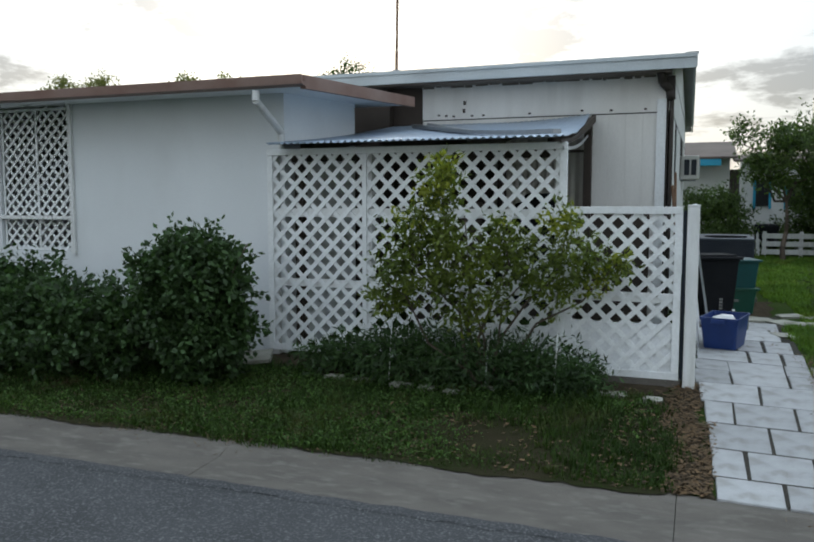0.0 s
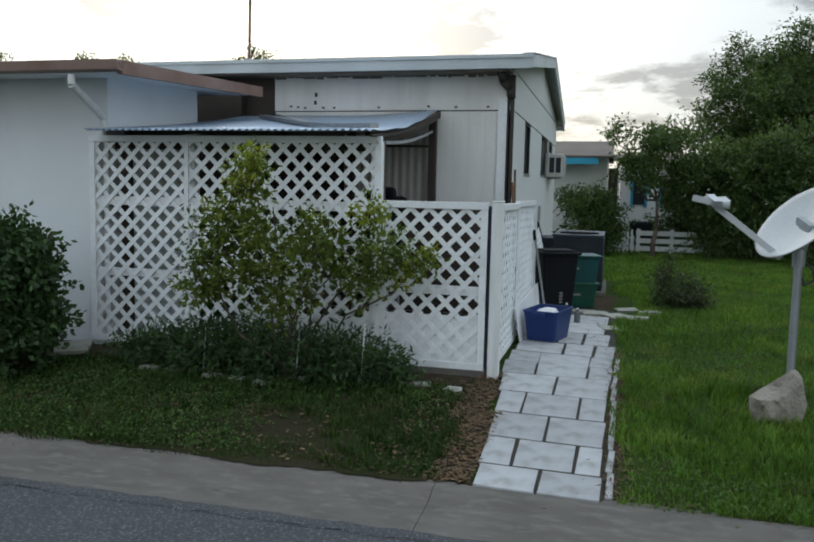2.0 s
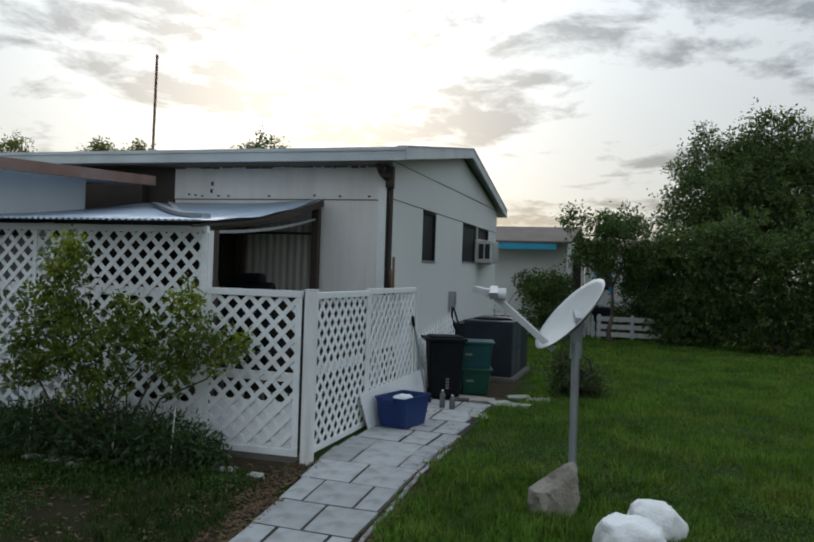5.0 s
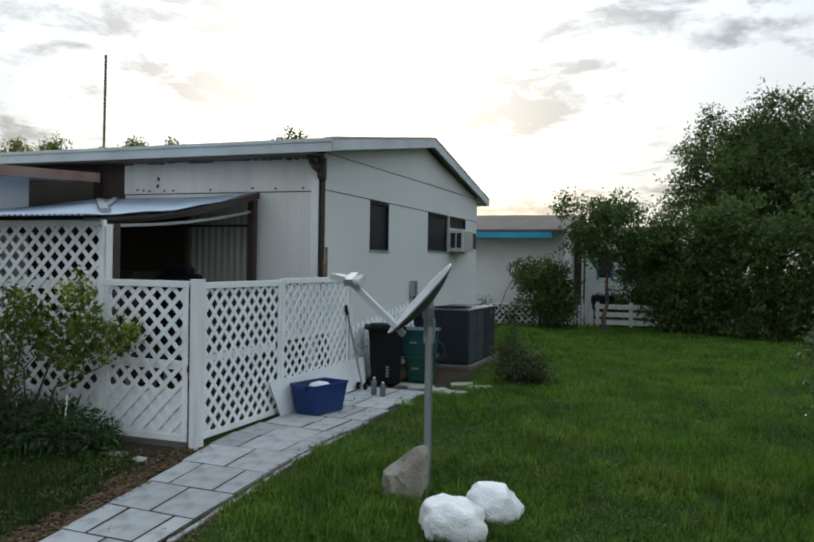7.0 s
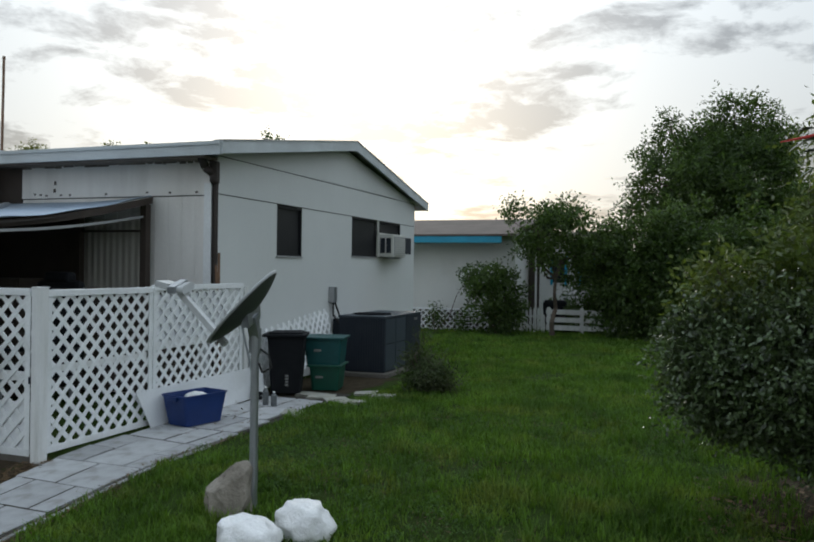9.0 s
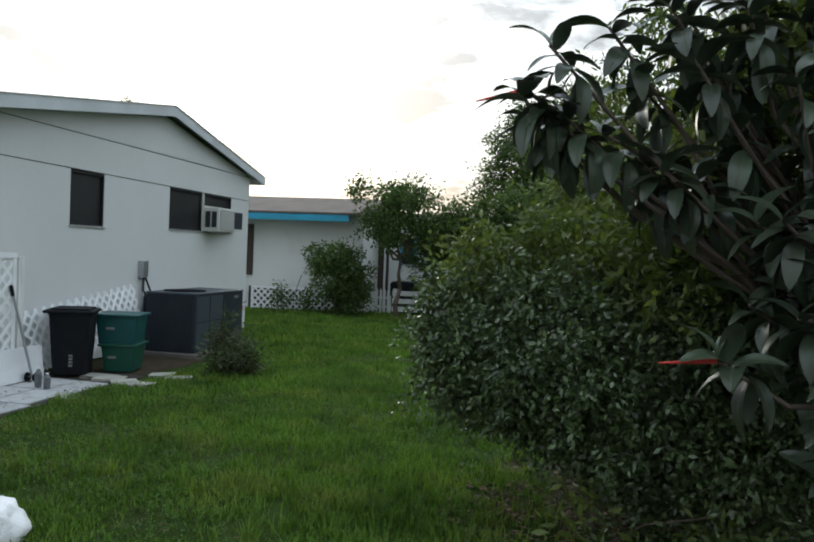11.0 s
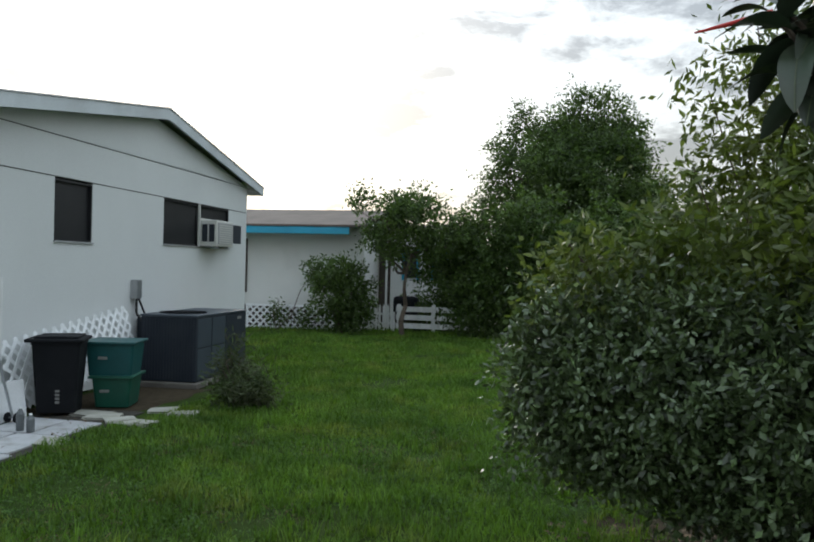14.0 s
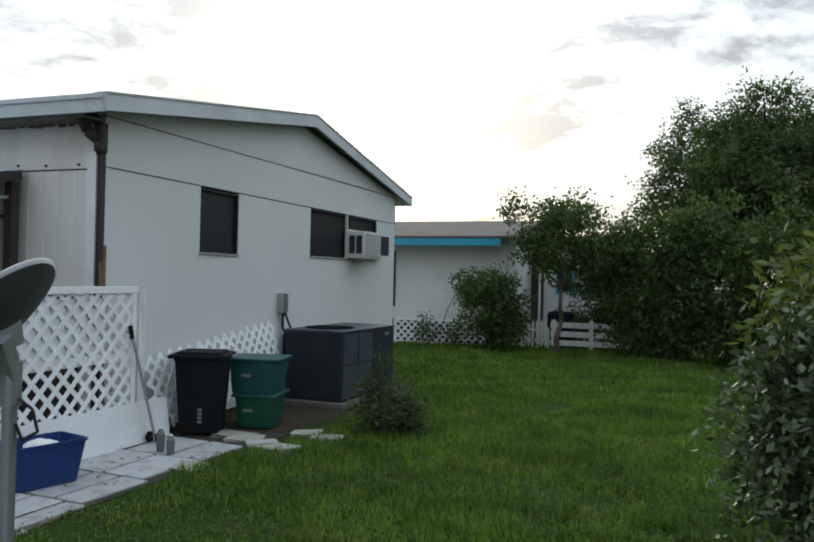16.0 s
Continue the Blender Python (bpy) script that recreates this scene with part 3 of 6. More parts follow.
# end wall with openings for the two windows
W1, W2 = (11.62, 12.39, 1.85, 2.565), (14.24, 16.66, 1.90, 2.575)
T = 0.1
for y0, y1, z0, z1 in [(HY0, W1[0], 0.02, 2.58), (W1[0], W1[1], 0.02, W1[2]), (W1[1], W2[0], 0.02, 2.58), (W2[0], W2[1], 0.02, W2[2]), (W2[1], HY1, 0.02, 2.58)]:
    part("siding_sheet", B(HX - T, HX, y0, y1, z0, z1), M_ENDWALL, home, "white flat siding")
part("end_wall_band", B(HX - T, HX + 0.006, HY0 - 0.004, HY1, 2.592, 3.055), M_ENDWALL, home)
bm = prism([(HY0, 3.067), (HY1, 3.067), (HY1, roof_z(HY1) - 0.12), (RIDGE_Y, RIDGE_Z - 0.12), (HY0, roof_z(HY0) - 0.12)], "x", HX - T, HX + 0.012)
part("gable", bm, M_ENDWALL, home)
for z in (2.580, 3.055):
    part("seam", B(HX - T, HX + 0.002, HY0, HY1, z, z + 0.012), M_SEAM, home, "dark joint between siding sheets")
part("trim", B(HX + 0.0, HX + 0.012, HY0, HY0 + 0.05, 0.02, 2.58), M_ENDWALL, home)
# front wall: cream sheets with fine ribs, a seam and a ragged top
rr = np.random.default_rng(5)
prof_w, x = [], -3.41
while x < HX - 0.02:
    x1 = min(x + 0.2, HX)
    prof_w += [(x, HY0 + 0.006), (x + 0.006, HY0 + 0.006), (x + 0.008, HY0), (x1 - 0.002, HY0)]
    x += 0.2
prof_w += [(HX, HY0 + 0.08), (-3.41, HY0 + 0.08)]
bm = bmesh.new()
lo_, hi_ = [[bm.verts.new((px, py, z)) for px, py in prof_w] for z in (0.02, 2.56)]
for k in range(len(prof_w)):
    n_ = (k + 1) % len(prof_w)
    bm.faces.new((lo_[k], lo_[n_], hi_[n_], hi_[k]))
bm.faces.new(lo_)
bm.faces.new(hi_)
part("front_wall", bm, M_SIDING, home, "cream ribbed siding with streaks")
part("front_wall_band", B(-3.41, HX, HY0 - 0.012, HY0 + 0.08, 2.575, 3.0), M_SIDING, home)
part("seam", B(-3.41, HX, HY0 + 0.004, HY0 + 0.08, 2.56, 2.575), M_SEAM, home)
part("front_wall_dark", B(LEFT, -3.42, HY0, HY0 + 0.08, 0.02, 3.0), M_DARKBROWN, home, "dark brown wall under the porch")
for sx, sz in [(-0.6, 2.6), (-1.35, 2.61), (-2.0, 2.6), (-2.6, 2.6), (-2.75, 2.6), (-2.85, 2.75), (-2.86, 2.65), (-3.1, 2.61), (-3.2, 2.62), (-1.0, 2.6), (-3.0, 2.6)]:
    part("nail_plate", B(sx, sx + 0.035, HY0 - 0.018, HY0 - 0.010, sz, sz + 0.022 + 0.03 * (sz > 2.62)), M_DARKBROWN, home)
part("back_wall", B(LEFT, HX - T, HY1 - 0.08, HY1, 0.02, 3.05), M_ENDWALL, home)
part("left_wall", B(LEFT - 0.1, LEFT, HY0, HY1, 0.02, 3.0), M_ENDWALL, home)
# corner board and brown downspout with its elbow
part("corner_board", B(HX - 0.16, HX - 0.055, HY0 - 0.05, HY0 - 0.014, 0.02, 2.72), M_WHITE, home, "white corner board")
bm = bmesh.new()
box(bm, HX - 0.012, HX + 0.032, HY0 - 0.065, HY0 - 0.014, 0.1, 2.75, 0.012)
part("downspout", bm, M_SPOUT, home, "dark brown metal downspout")
part("vent_pipe", R((HX - 0.04, HY0 - 0.03, 0.1), (HX - 0.04, HY0 - 0.03, 2.72), 0.012), M_SPOUT, home, "thin dark pipe beside the downspout")
bm = bmesh.new()
pts = [(HX + 0.0, HY0 - 0.04, 2.70), (HX - 0.02, HY0 - 0.06, 2.82), (HX - 0.10, HY0 - 0.12, 2.90), (HX - 0.12, HY0 - 0.18, 3.03)]
for a, b in zip(pts, pts[1:]):
    rod(bm, a, b, 0.05, 0.05, 10)
part("downspout_elbow", bm, M_SPOUT, home, smooth=True)
part("downspout_bracket", B(HX - 0.06, HX + 0.04, HY0 - 0.08, HY0 - 0.012, 2.72, 2.98), M_SPOUT, home)
# roof: two slopes with thickness, fascias, rake boards
OX = -0.04


def skewed(bm):
    """Draws the gable end of the roof in towards the back, as it runs a little out of square."""
    for v in bm.verts:
        if v.co.x > -1.0:
            v.co.x -= 0.135 * (v.co.y - EAVE0[0]) / (EAVE1[0] - EAVE0[0])
    return bm


bm = prism([(EAVE0[0] + 0.02, EAVE0[1] - 0.03), (RIDGE_Y, RIDGE_Z - 0.03), (EAVE1[0] - 0.02, EAVE1[1] - 0.03), (EAVE1[0] - 0.02, EAVE1[1]), (RIDGE_Y, RIDGE_Z), (EAVE0[0] + 0.02, EAVE0[1])], "x", LEFT - 0.3, OX)
part("roof", skewed(bm), M_ROOF, home, "grey low-pitched metal roof")
part("fascia", B(LEFT - 0.3, OX + 0.01, EAVE0[0] - 0.02, EAVE0[0] + 0.018, EAVE0[1] - 0.15, EAVE0[1] + 0.004), M_FASCIA, home, "pale blue fascia board")
part("fascia_lip", B(LEFT - 0.3, OX + 0.012, EAVE0[0] - 0.035, EAVE0[0] - 0.021, EAVE0[1] - 0.03, EAVE0[1] + 0.012), M_FASCIA, home)
part("back_fascia", B(LEFT - 0.3, OX - 0.14, EAVE1[0] - 0.018, EAVE1[0] + 0.02, EAVE1[1] - 0.13, EAVE1[1] + 0.004), M_FASCIA, home)
for (ya, za), (yb, zb) in ((EAVE0, (RIDGE_Y, RIDGE_Z)), ((RIDGE_Y, RIDGE_Z), EAVE1)):
    bm = prism([(ya, za - 0.14), (yb, zb - 0.14), (yb, zb + 0.012), (ya, za + 0.012)], "x", OX + 0.001, OX + 0.03)
    part("rake_board", skewed(bm), M_FASCIA, home, "pale rake board")
    bm = prism([(ya, za + 0.013), (yb, zb + 0.013), (yb, zb + 0.03), (ya, za + 0.03)], "x", OX - 0.1, OX + 0.04)
    part("rake_cap", skewed(bm), M_ALU, home)
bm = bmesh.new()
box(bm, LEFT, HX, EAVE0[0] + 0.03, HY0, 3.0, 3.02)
part("soffit", bm, M_SOFFIT, home, "soffit coloured dark with the eave's shade")
# ragged strip of old flashing under the eave
bm = bmesh.new()
x = -3.4
while x < HX - 0.15:
    w = 0.04 + rr.random() * 0.14
    box(bm, x, x + w, HY0 - 0.02, HY0 - 0.013, 3.0 - 0.008 - 0.022 * rr.random(), 3.0)
    x += w + rr.random() * 0.05
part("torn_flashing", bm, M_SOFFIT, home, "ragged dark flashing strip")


def window(y0, y1, z0, z1, panes):
    w = part("window", B(HX - 0.07, HX - 0.055, y0, y1, z0, z1), M_SCREEN, home, "dark screened window")
    bm = bmesh.new()
    f = 0.022
    for a in ((y0, y1, z0, z0 + f), (y0, y1, z1 - f, z1), (y0, y0 + f, z0 + f, z1 - f), (y1 - f, y1, z0 + f, z1 - f)):
        box(bm, HX - 0.054, HX - 0.008, *a)
    part("window_frame", bm, M_SCREEN, w)
    part("window_sill", B(HX - 0.05, HX + 0.02, y0 - 0.01, y1 + 0.01, z0 - 0.022, z0 - 0.002), M_ALU, w)
    for a, b in panes:
        part("pane", B(HX - 0.052, HX - 0.046, a, b, z0 + f, z1 - f), M_SCREEN, w)


window(*W1, [(11.642, 12.368)])
window(*W2, [(14.262, 15.40), (15.43, 16.638)])

# window air conditioner
ac = thing("window_air_conditioner", (HX, 16.0, 1.9), "beige window air conditioner with dark side louvres", "air conditioner")
AX = HX + 0.30
part("case", B(HX - 0.04, AX, 15.47, 16.15, 1.905, 2.33, 0.012), M_ACWHITE, ac)
part("front_grille", B(AX + 0.001, AX + 0.012, 15.52, 16.1, 1.94, 2.29), M_ALU, ac)
for k in range(9):
    part("fin", B(AX + 0.013, AX + 0.018, 15.53, 16.09, 1.955 + k * 0.036, 1.972 + k * 0.036), M_ACWHITE, ac)
for a, b in ((HX + 0.05, HX + 0.14), (HX + 0.17, HX + 0.26)):
    part("side_louvre", B(a, b, 15.458, 15.469, 1.98, 2.26), M_ACDARK, ac, "dark louvred vent")
part("side_panel", B(AX - 0.12, AX - 0.10, 16.152, 16.75, 1.98, 2.30), M_ACDARK, ac, "dark filler panel beside the unit")
part("top_rail", B(HX + 0.0, HX + 0.03, 15.40, 16.66, 2.335, 2.36), M_ACWHITE, ac)
part("side_rail", B(HX + 0.0, HX + 0.03, 15.40, 15.44, 1.90, 2.58), M_ACWHITE, ac)
part("bracket", B(HX, AX - 0.05, 15.7, 15.76, 1.87, 1.904), M_STEEL, ac)

# electric box with conduits
mb = thing("electric_disconnect_box", (HX, 13.46, 1.12), "small grey electric box on the white wall", "electric box")
part("case", B(HX + 0.001, HX + 0.09, 13.34, 13.47, 1.12, 1.38, 0.008), M_ALU, mb)
part("cover", B(HX + 0.091, HX + 0.100, 13.345, 13.465, 1.13, 1.37), M_STEEL, mb)
bm = bmesh.new()
rod(bm, (HX + 0.05, 13.42, 1.13), (HX + 0.05, 13.42, 0.92), 0.018)
rod(bm, (HX + 0.05, 13.42, 0.92), (HX + 0.18, 13.5, 0.72), 0.018)
rod(bm, (HX + 0.06, 13.45, 1.13), (HX + 0.16, 13.6, 0.72), 0.015)
part("conduit", bm, M_CABLE, mb, "black flexible conduits")

# antenna pole
ant = thing("antenna_mast", (-3.78, 10.1, 3.15), "thin rusty antenna mast above the roof edge", "antenna")
part("pole", R((-3.78, 10.1, 3.1), (-3.76, 10.1, 4.52), 0.018), M_RUST, ant)
part("cap", R((-3.76, 10.1, 4.52), (-3.76, 10.1, 4.56), 0.021), M_RUST, ant)
part("bracket", B(-3.82, -3.74, 10.05, 10.15, 3.19, 3.25), M_STEEL, ant)

# ---------------------------------------------------------------- white block shed with brown gutter
SX, SY = -3.80, 7.10
shed = thing("utility_shed", (-9, 8, 0), "white stucco annex with a brown gutter", "shed")
bm = bmesh.new()
box(bm, -7.7, -7.55, SY, SY + 0.15, -0.1, 2.62)
box(bm, -15, -7.7, SY, SY + 0.15, -0.1, 2.62)
box(bm, -6.47, SX, SY, SY + 0.15, -0.1, 2.62)
box(bm, -7.55, -6.47, SY, SY + 0.15, -0.1, 0.95)
part("front_wall", bm, M_STUCCO, shed, "white stucco wall")
part("side_wall", B(SX - 0.15, SX - 0.004, SY + 0.15, 8.80, 0, 2.66), M_STUCCO, shed)
part("back_wall", B(-15, SX - 0.15, 8.7, 8.8, 0, 2.66), M_STUCCO, shed)
bm = prism([(6.62, 2.57), (9.5, 2.72), (9.5, 2.78), (6.62, 2.63)], "x", -15.2, -3.36)
part("roof", bm, M_ROOF, shed, "flat grey roof")
part("soffit", prism([(6.64, 2.55), (9.48, 2.70), (9.48, 2.715), (6.64, 2.565)], "x", -15.1, -3.37), M_STUCCO, shed)
bm = prism([(6.54, 2.565), (6.62, 2.55), (6.63, 2.64), (6.60, 2.65), (6.595, 2.59), (6.56, 2.60), (6.55, 2.65), (6.535, 2.65)], "x", -15.2, -3.30)
part("gutter", bm, M_BROWN, shed, "brown metal gutter")
bm = prism([(6.62, 2.53), (9.5, 2.68), (9.5, 2.80), (6.62, 2.65)], "x", -3.355, -3.30)
part("rake_board", bm, M_BROWN, shed, "brown edge board")
bm = bmesh.new()
pts = [(-3.80, 6.585, 2.53), (-3.80, 6.585, 2.44), (-3.80, 6.95, 2.24), (-3.80, 7.04, 2.18), (-3.80, 7.05, 1.95)]
for a, b in zip(pts, pts[1:]):
    rod(bm, a, b, 0.035, 0.035, 10)
part("downspout", bm, M_POSTW, shed, "white downspout")
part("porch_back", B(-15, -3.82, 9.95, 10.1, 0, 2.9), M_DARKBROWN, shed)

# ---------------------------------------------------------------- lattice panels
SLATS = {}


def slat_mesh(length, width):
    key = (round(length, 3), width)
    if key not in SLATS:
        bm = bmesh.new()
        h, l = width / 2, length / 2
        # ends cut upright, as the frame hides them
        vs = [bm.verts.new((sx * l, t, sz * h)) for sx in (-1, 1) for t in (-0.0035, 0.0035) for sz in (-1, 1)]
        for q in ((0, 1, 3, 2), (4, 6, 7, 5), (0, 4, 5, 1), (2, 3, 7, 6), (0, 2, 6, 4), (1, 5, 7, 3)):
            bm.faces.new([vs[i] for i in q])
        bmesh.ops.recalc_face_normals(bm, faces=bm.faces)
        me = bpy.data.meshes.new("slat")
        bm.to_mesh(me)
        bm.free()
        me.materials.append(M_WHITE)
        SLATS[key] = me
    return SLATS[key]


def lattice(name, w, h, label, m, pitch=0.115, width=0.042, frame_w=0.06, rails=(), category="lattice fence", group="", cut=None, uprights=()):
    """A lattice panel standing in the local xz plane, from x 0 to w and z 0 to h, facing -y; two layers of slats in a frame."""
    e = thing(name, (0, 0, 0), label, category, group)
    rng = np.random.default_rng(int(w * 1000 + h * 77))
    step = pitch * math.sqrt(2)
    for side in (1, -1):
        c = -h
        while c < w + h:
            # the line x = c + z (side 1) or x = c - z (side -1), clipped to the panel
            lo, hi = (max(0, -c), min(h, w - c)) if side == 1 else (max(0, c - w), min(h, c))
            lo, hi = lo + 0.018, hi - 0.018
            if hi - lo > 0.06:
                xa, xb = c + side * lo, c + side * hi
                ob = new("slat", slat_mesh((hi - lo) * math.sqrt(2), width))
                ob.parent = e
                ob.matrix_basis = Matrix.Translation(((xa + xb) / 2, -0.004 * side, (lo + hi) / 2)) @ pose(0, 0, 0, 0, -45 * side, 0)
            c += step
    if frame_w:
        for nm, b in (("bottom_rail", (0, w, -0.018, -0.009, 0, frame_w)), ("top_rail", (0, w, -0.026, 0.02, h - frame_w, h)),
                      ("stile", (0, frame_w, -0.019, -0.0095, frame_w, h - frame_w)), ("stile", (w - frame_w, w, -0.019, -0.0095, frame_w, h - frame_w))):
            part(nm, B(*b, 0.003), M_WHITE, e)
    for z, t in rails:
        part("rail", B(frame_w, w - frame_w, 0.009, 0.028, z - t / 2, z + t / 2), M_POSTW, e)
    for x, t in uprights:
        part("upright", B(x - t / 2, x + t / 2, -0.017, -0.009, frame_w, h - frame_w), M_WHITE, e)
    e.matrix_basis = m
    return e


lattice("lattice_fence_panel", 2.93, 1.98, "tall white lattice screen of two sheets before the porch", pose(-3.93, 7.0, 0.04), rails=((1.365, 0.085), (0.68, 0.075)), group="white lattice fence", uprights=((1.04, 0.045),))
lattice("lattice_fence_panel", 0.945, 1.44, "white lattice panel with a solid white board behind it", pose(-1.0, 7.0, 0.03), rails=((0.68, 0.08),), group="white lattice fence")
lattice("lattice_gate", 1.42, 1.42, "white lattice gate beside the path", pose(0.012, 7.08, 0.04, 0, 0, 90), rails=((0.72, 0.06),), group="white lattice fence", category="gate")
lattice("lattice_fence_panel", 1.72, 1.42, "white lattice panel along the path", pose(0.012, 8.51, 0.06, 0, 0, 90), rails=((0.78, 0.08),), group="white lattice fence")
part_board = B(-0.94, -0.07, 7.011, 7.019, 0.05, 0.49, 0.002)
tagged(part("backing_board", part_board, M_BOARD), "white solid board behind the lattice", "board")
tagged(part("backing_board", B(-2.4, -1.0, 7.011, 7.019, 0.05, 0.42, 0.002), M_BOARD), "white low board behind the lattice", "board")
tagged(part("backing_board", B(-0.016, -0.008, 8.60, 9.86, 0.86, 1.38, 0.002), M_BOARD), "white board behind the upper half of the lattice", "board")
gp = thing("gate_post", (0.03, 7.02, 0), "white painted square gate post", "post")
part("post", B(-0.02, 0.075, 6.955, 7.055, -0.06, 1.475, 0.008), M_POSTW, gp)
part("cap", B(-0.023, 0.078, 6.952, 7.058, 1.476, 1.487, 0.004), M_POSTW, gp)
part("latch", B(-0.04, -0.0205, 6.95, 6.99, 0.66, 0.72), M_ACDARK, gp, "black latch")
# dark strip set in the gap beside the post as its shade
part("hinge", B(-0.052, -0.022, 7.0, 7.04, 0.03, 1.44), M_ACDARK, gp, "dark strip standing in for the shade of the gap")
for px, py, ph in ((-1.06, 7.03, 1.98), (-3.9, 7.04, 2.0), (0.0, 10.25, 1.44), (-2.88, 7.04, 2.0)):
    tagged(part("fence_post", B(px - 0.045, px + 0.045, py, py + 0.09, -0.06, ph, 0.005), M_POSTW), "white wooden fence post behind the lattice", "post", "fence posts")
# bottom kerb of the fence
tagged(part("fence_footing", B(-0.98, -0.04, 6.985, 7.06, -0.06, 0.045, 0.006), M_KERB), "grey concrete footing under the lattice", "footing")

# lattice in the shed wall's opening
lattice("lattice_window_screen", 1.07, 1.6, "white lattice screen filling a wall opening", pose(-7.54, 7.16, 0.955), rails=(), category="lattice screen", uprights=((0.52, 0.03),), frame_w=0.03, pitch=0.092, width=0.03)
tagged(part("lattice_frame", B(-6.49, -6.44, 7.06, 7.097, 0.93, 2.58), M_POSTW), "white trim beside the lattice opening", "trim", kind="structure")
tagged(part("lattice_frame", B(-7.55, -6.5, 7.07, 7.14, 1.31, 1.35), M_POSTW), "white rail across the lattice opening", "trim", kind="structure")
# near-black sheet that stands in for the shade inside the opening
tagged(part("porch_wall", B(-7.6, -6.3, 8.6, 8.65, 0, 2.6), M_SCREEN), "dark sheet standing in for the shaded interior behind the screen", "wall", kind="structure")

# ---------------------------------------------------------------- patio cover of corrugated sheet
pc = thing("patio_cover", (-2.3, 8.4, 0), "corrugated metal patio roof with a lifted edge", "patio cover")
PX0, PX1 = -3.78, -1.0


def cover_z(x, y):
    lift = 0.10 * max(0, (x + 2.4) / 1.4) ** 2 * max(0, (y - 6.7) / 3.3)
    sag = -0.085 * math.sin(math.pi * min(1, (y - 6.72) / 3.3))
    return 2.055 + (y - 6.72) * 0.134 + lift + sag * (0.4 + 0.6 * max(0, (x + 3.4) / 2.4))


nx, ny = 240, 14
v = []
for j in range(ny + 1):
    for i in range(nx + 1):
        fy = j / ny
        x = PX0 + (PX1 - 0.22 * fy - PX0) * i / nx
        y = 6.72 + 3.36 * fy
        v.append((x, y, cover_z(x, y) + 0.009 * math.cos(2 * math.pi * (x - PX0) / 0.068)))
v = np.array(v)
idx = lambda i, j: j * (nx + 1) + i
f = np.array([(idx(i, j), idx(i + 1, j), idx(i + 1, j + 1), idx(i, j + 1)) for j in range(ny) for i in range(nx)])
sheet = raw("roof_sheet", v - np.array(ORIGIN[pc]), f, M_TIN, pc, "blue-grey corrugated sheet", smooth=True)
sol = sheet.modifiers.new("thickness", "SOLIDIFY")
sol.thickness = 0.004
for x in (-3.6, -2.75, -1.95, -1.17):
    yy = [7.1 + k * 0.48 for k in range(7)]
    part("rafter", prism([(y, cover_z(x, y) - 0.10) for y in yy] + [(y, cover_z(x, y) - 0.02) for y in reversed(yy)], "x", x - 0.025, x + 0.025), M_DARKBROWN, pc, "dark timber rafter")
part("edge_beam", B(-3.75, -1.1, 7.14, 7.19, 1.90, 1.99), M_DARKBROWN, pc)
bm = bmesh.new()
for k in range(6):
    ya, yb = 6.75 + k * 0.55, 6.75 + (k + 1) * 0.55
    xa, xb = -1.02 - 0.22 * k / 6, -1.02 - 0.22 * (k + 1) / 6
    beam(bm, (xa, ya, cover_z(xa, ya) - 0.05), (xb, yb, cover_z(xb, yb) - 0.05), 0.012, 0.025)
part("edge_rail", bm, M_SPOUT, pc, "dark bent edge rail")
sg = lambda y: 1.965 + (y - 6.95) * 0.112 - 0.05 * math.sin(math.pi * (y - 6.95) / 2.96)
bm = bmesh.new()
rings = []
for k in range(9):
    y_ = 6.95 + k * 0.37
    rings.append([bm.verts.new((-1.03 - 0.025 * k + dx, y_, sg(y_) + dz)) for dx, dz in ((-0.006, -0.015), (0.006, -0.015), (0.006, 0.015), (-0.006, 0.015))])
for r0_, r1_ in zip(rings, rings[1:]):
    for k in range(4):
        bm.faces.new((r0_[k], r0_[(k + 1) % 4], r1_[(k + 1) % 4], r1_[k]))
bm.faces.new(rings[0])
bm.faces.new(rings[-1])
bmesh.ops.recalc_face_normals(bm, faces=bm.faces)
part("bow_rail", bm, M_ALU, pc, "pale sagging metal rail")
for x, y in ((-1.23, 9.95), (-1.08, 7.2), (-3.7, 7.25), (-2.3, 9.98)):
    part("post", B(x - 0.045, x + 0.045, y - 0.045, y + 0.045, 0, cover_z(x, y) - 0.10), M_DARKBROWN, pc)
part("cross_rail", BEAM((-1.23, 9.98, 2.12), (-3.7, 9.98, 2.12), 0.03, 0.03), M_DARKBROWN, pc)
# tin lining on the back of the porch
v = []
for i in range(121):
    x = -2.42 + 1.14 * i / 120
    o = 0.005 * math.cos(2 * math.pi * x / 0.10)
    v += [(x, 10.085 + o, 0.1), (x, 10.085 + o, 2.28)]
v = np.array(v)
f = np.array([(2 * i, 2 * i + 2, 2 * i + 3, 2 * i + 1) for i in range(120)])
raw("tin_lining", v - np.array(ORIGIN[pc]), f, M_TINWALL, pc, "stained ribbed tin lining", smooth=True)
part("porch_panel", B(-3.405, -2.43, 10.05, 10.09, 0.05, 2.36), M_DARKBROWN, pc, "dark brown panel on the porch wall")
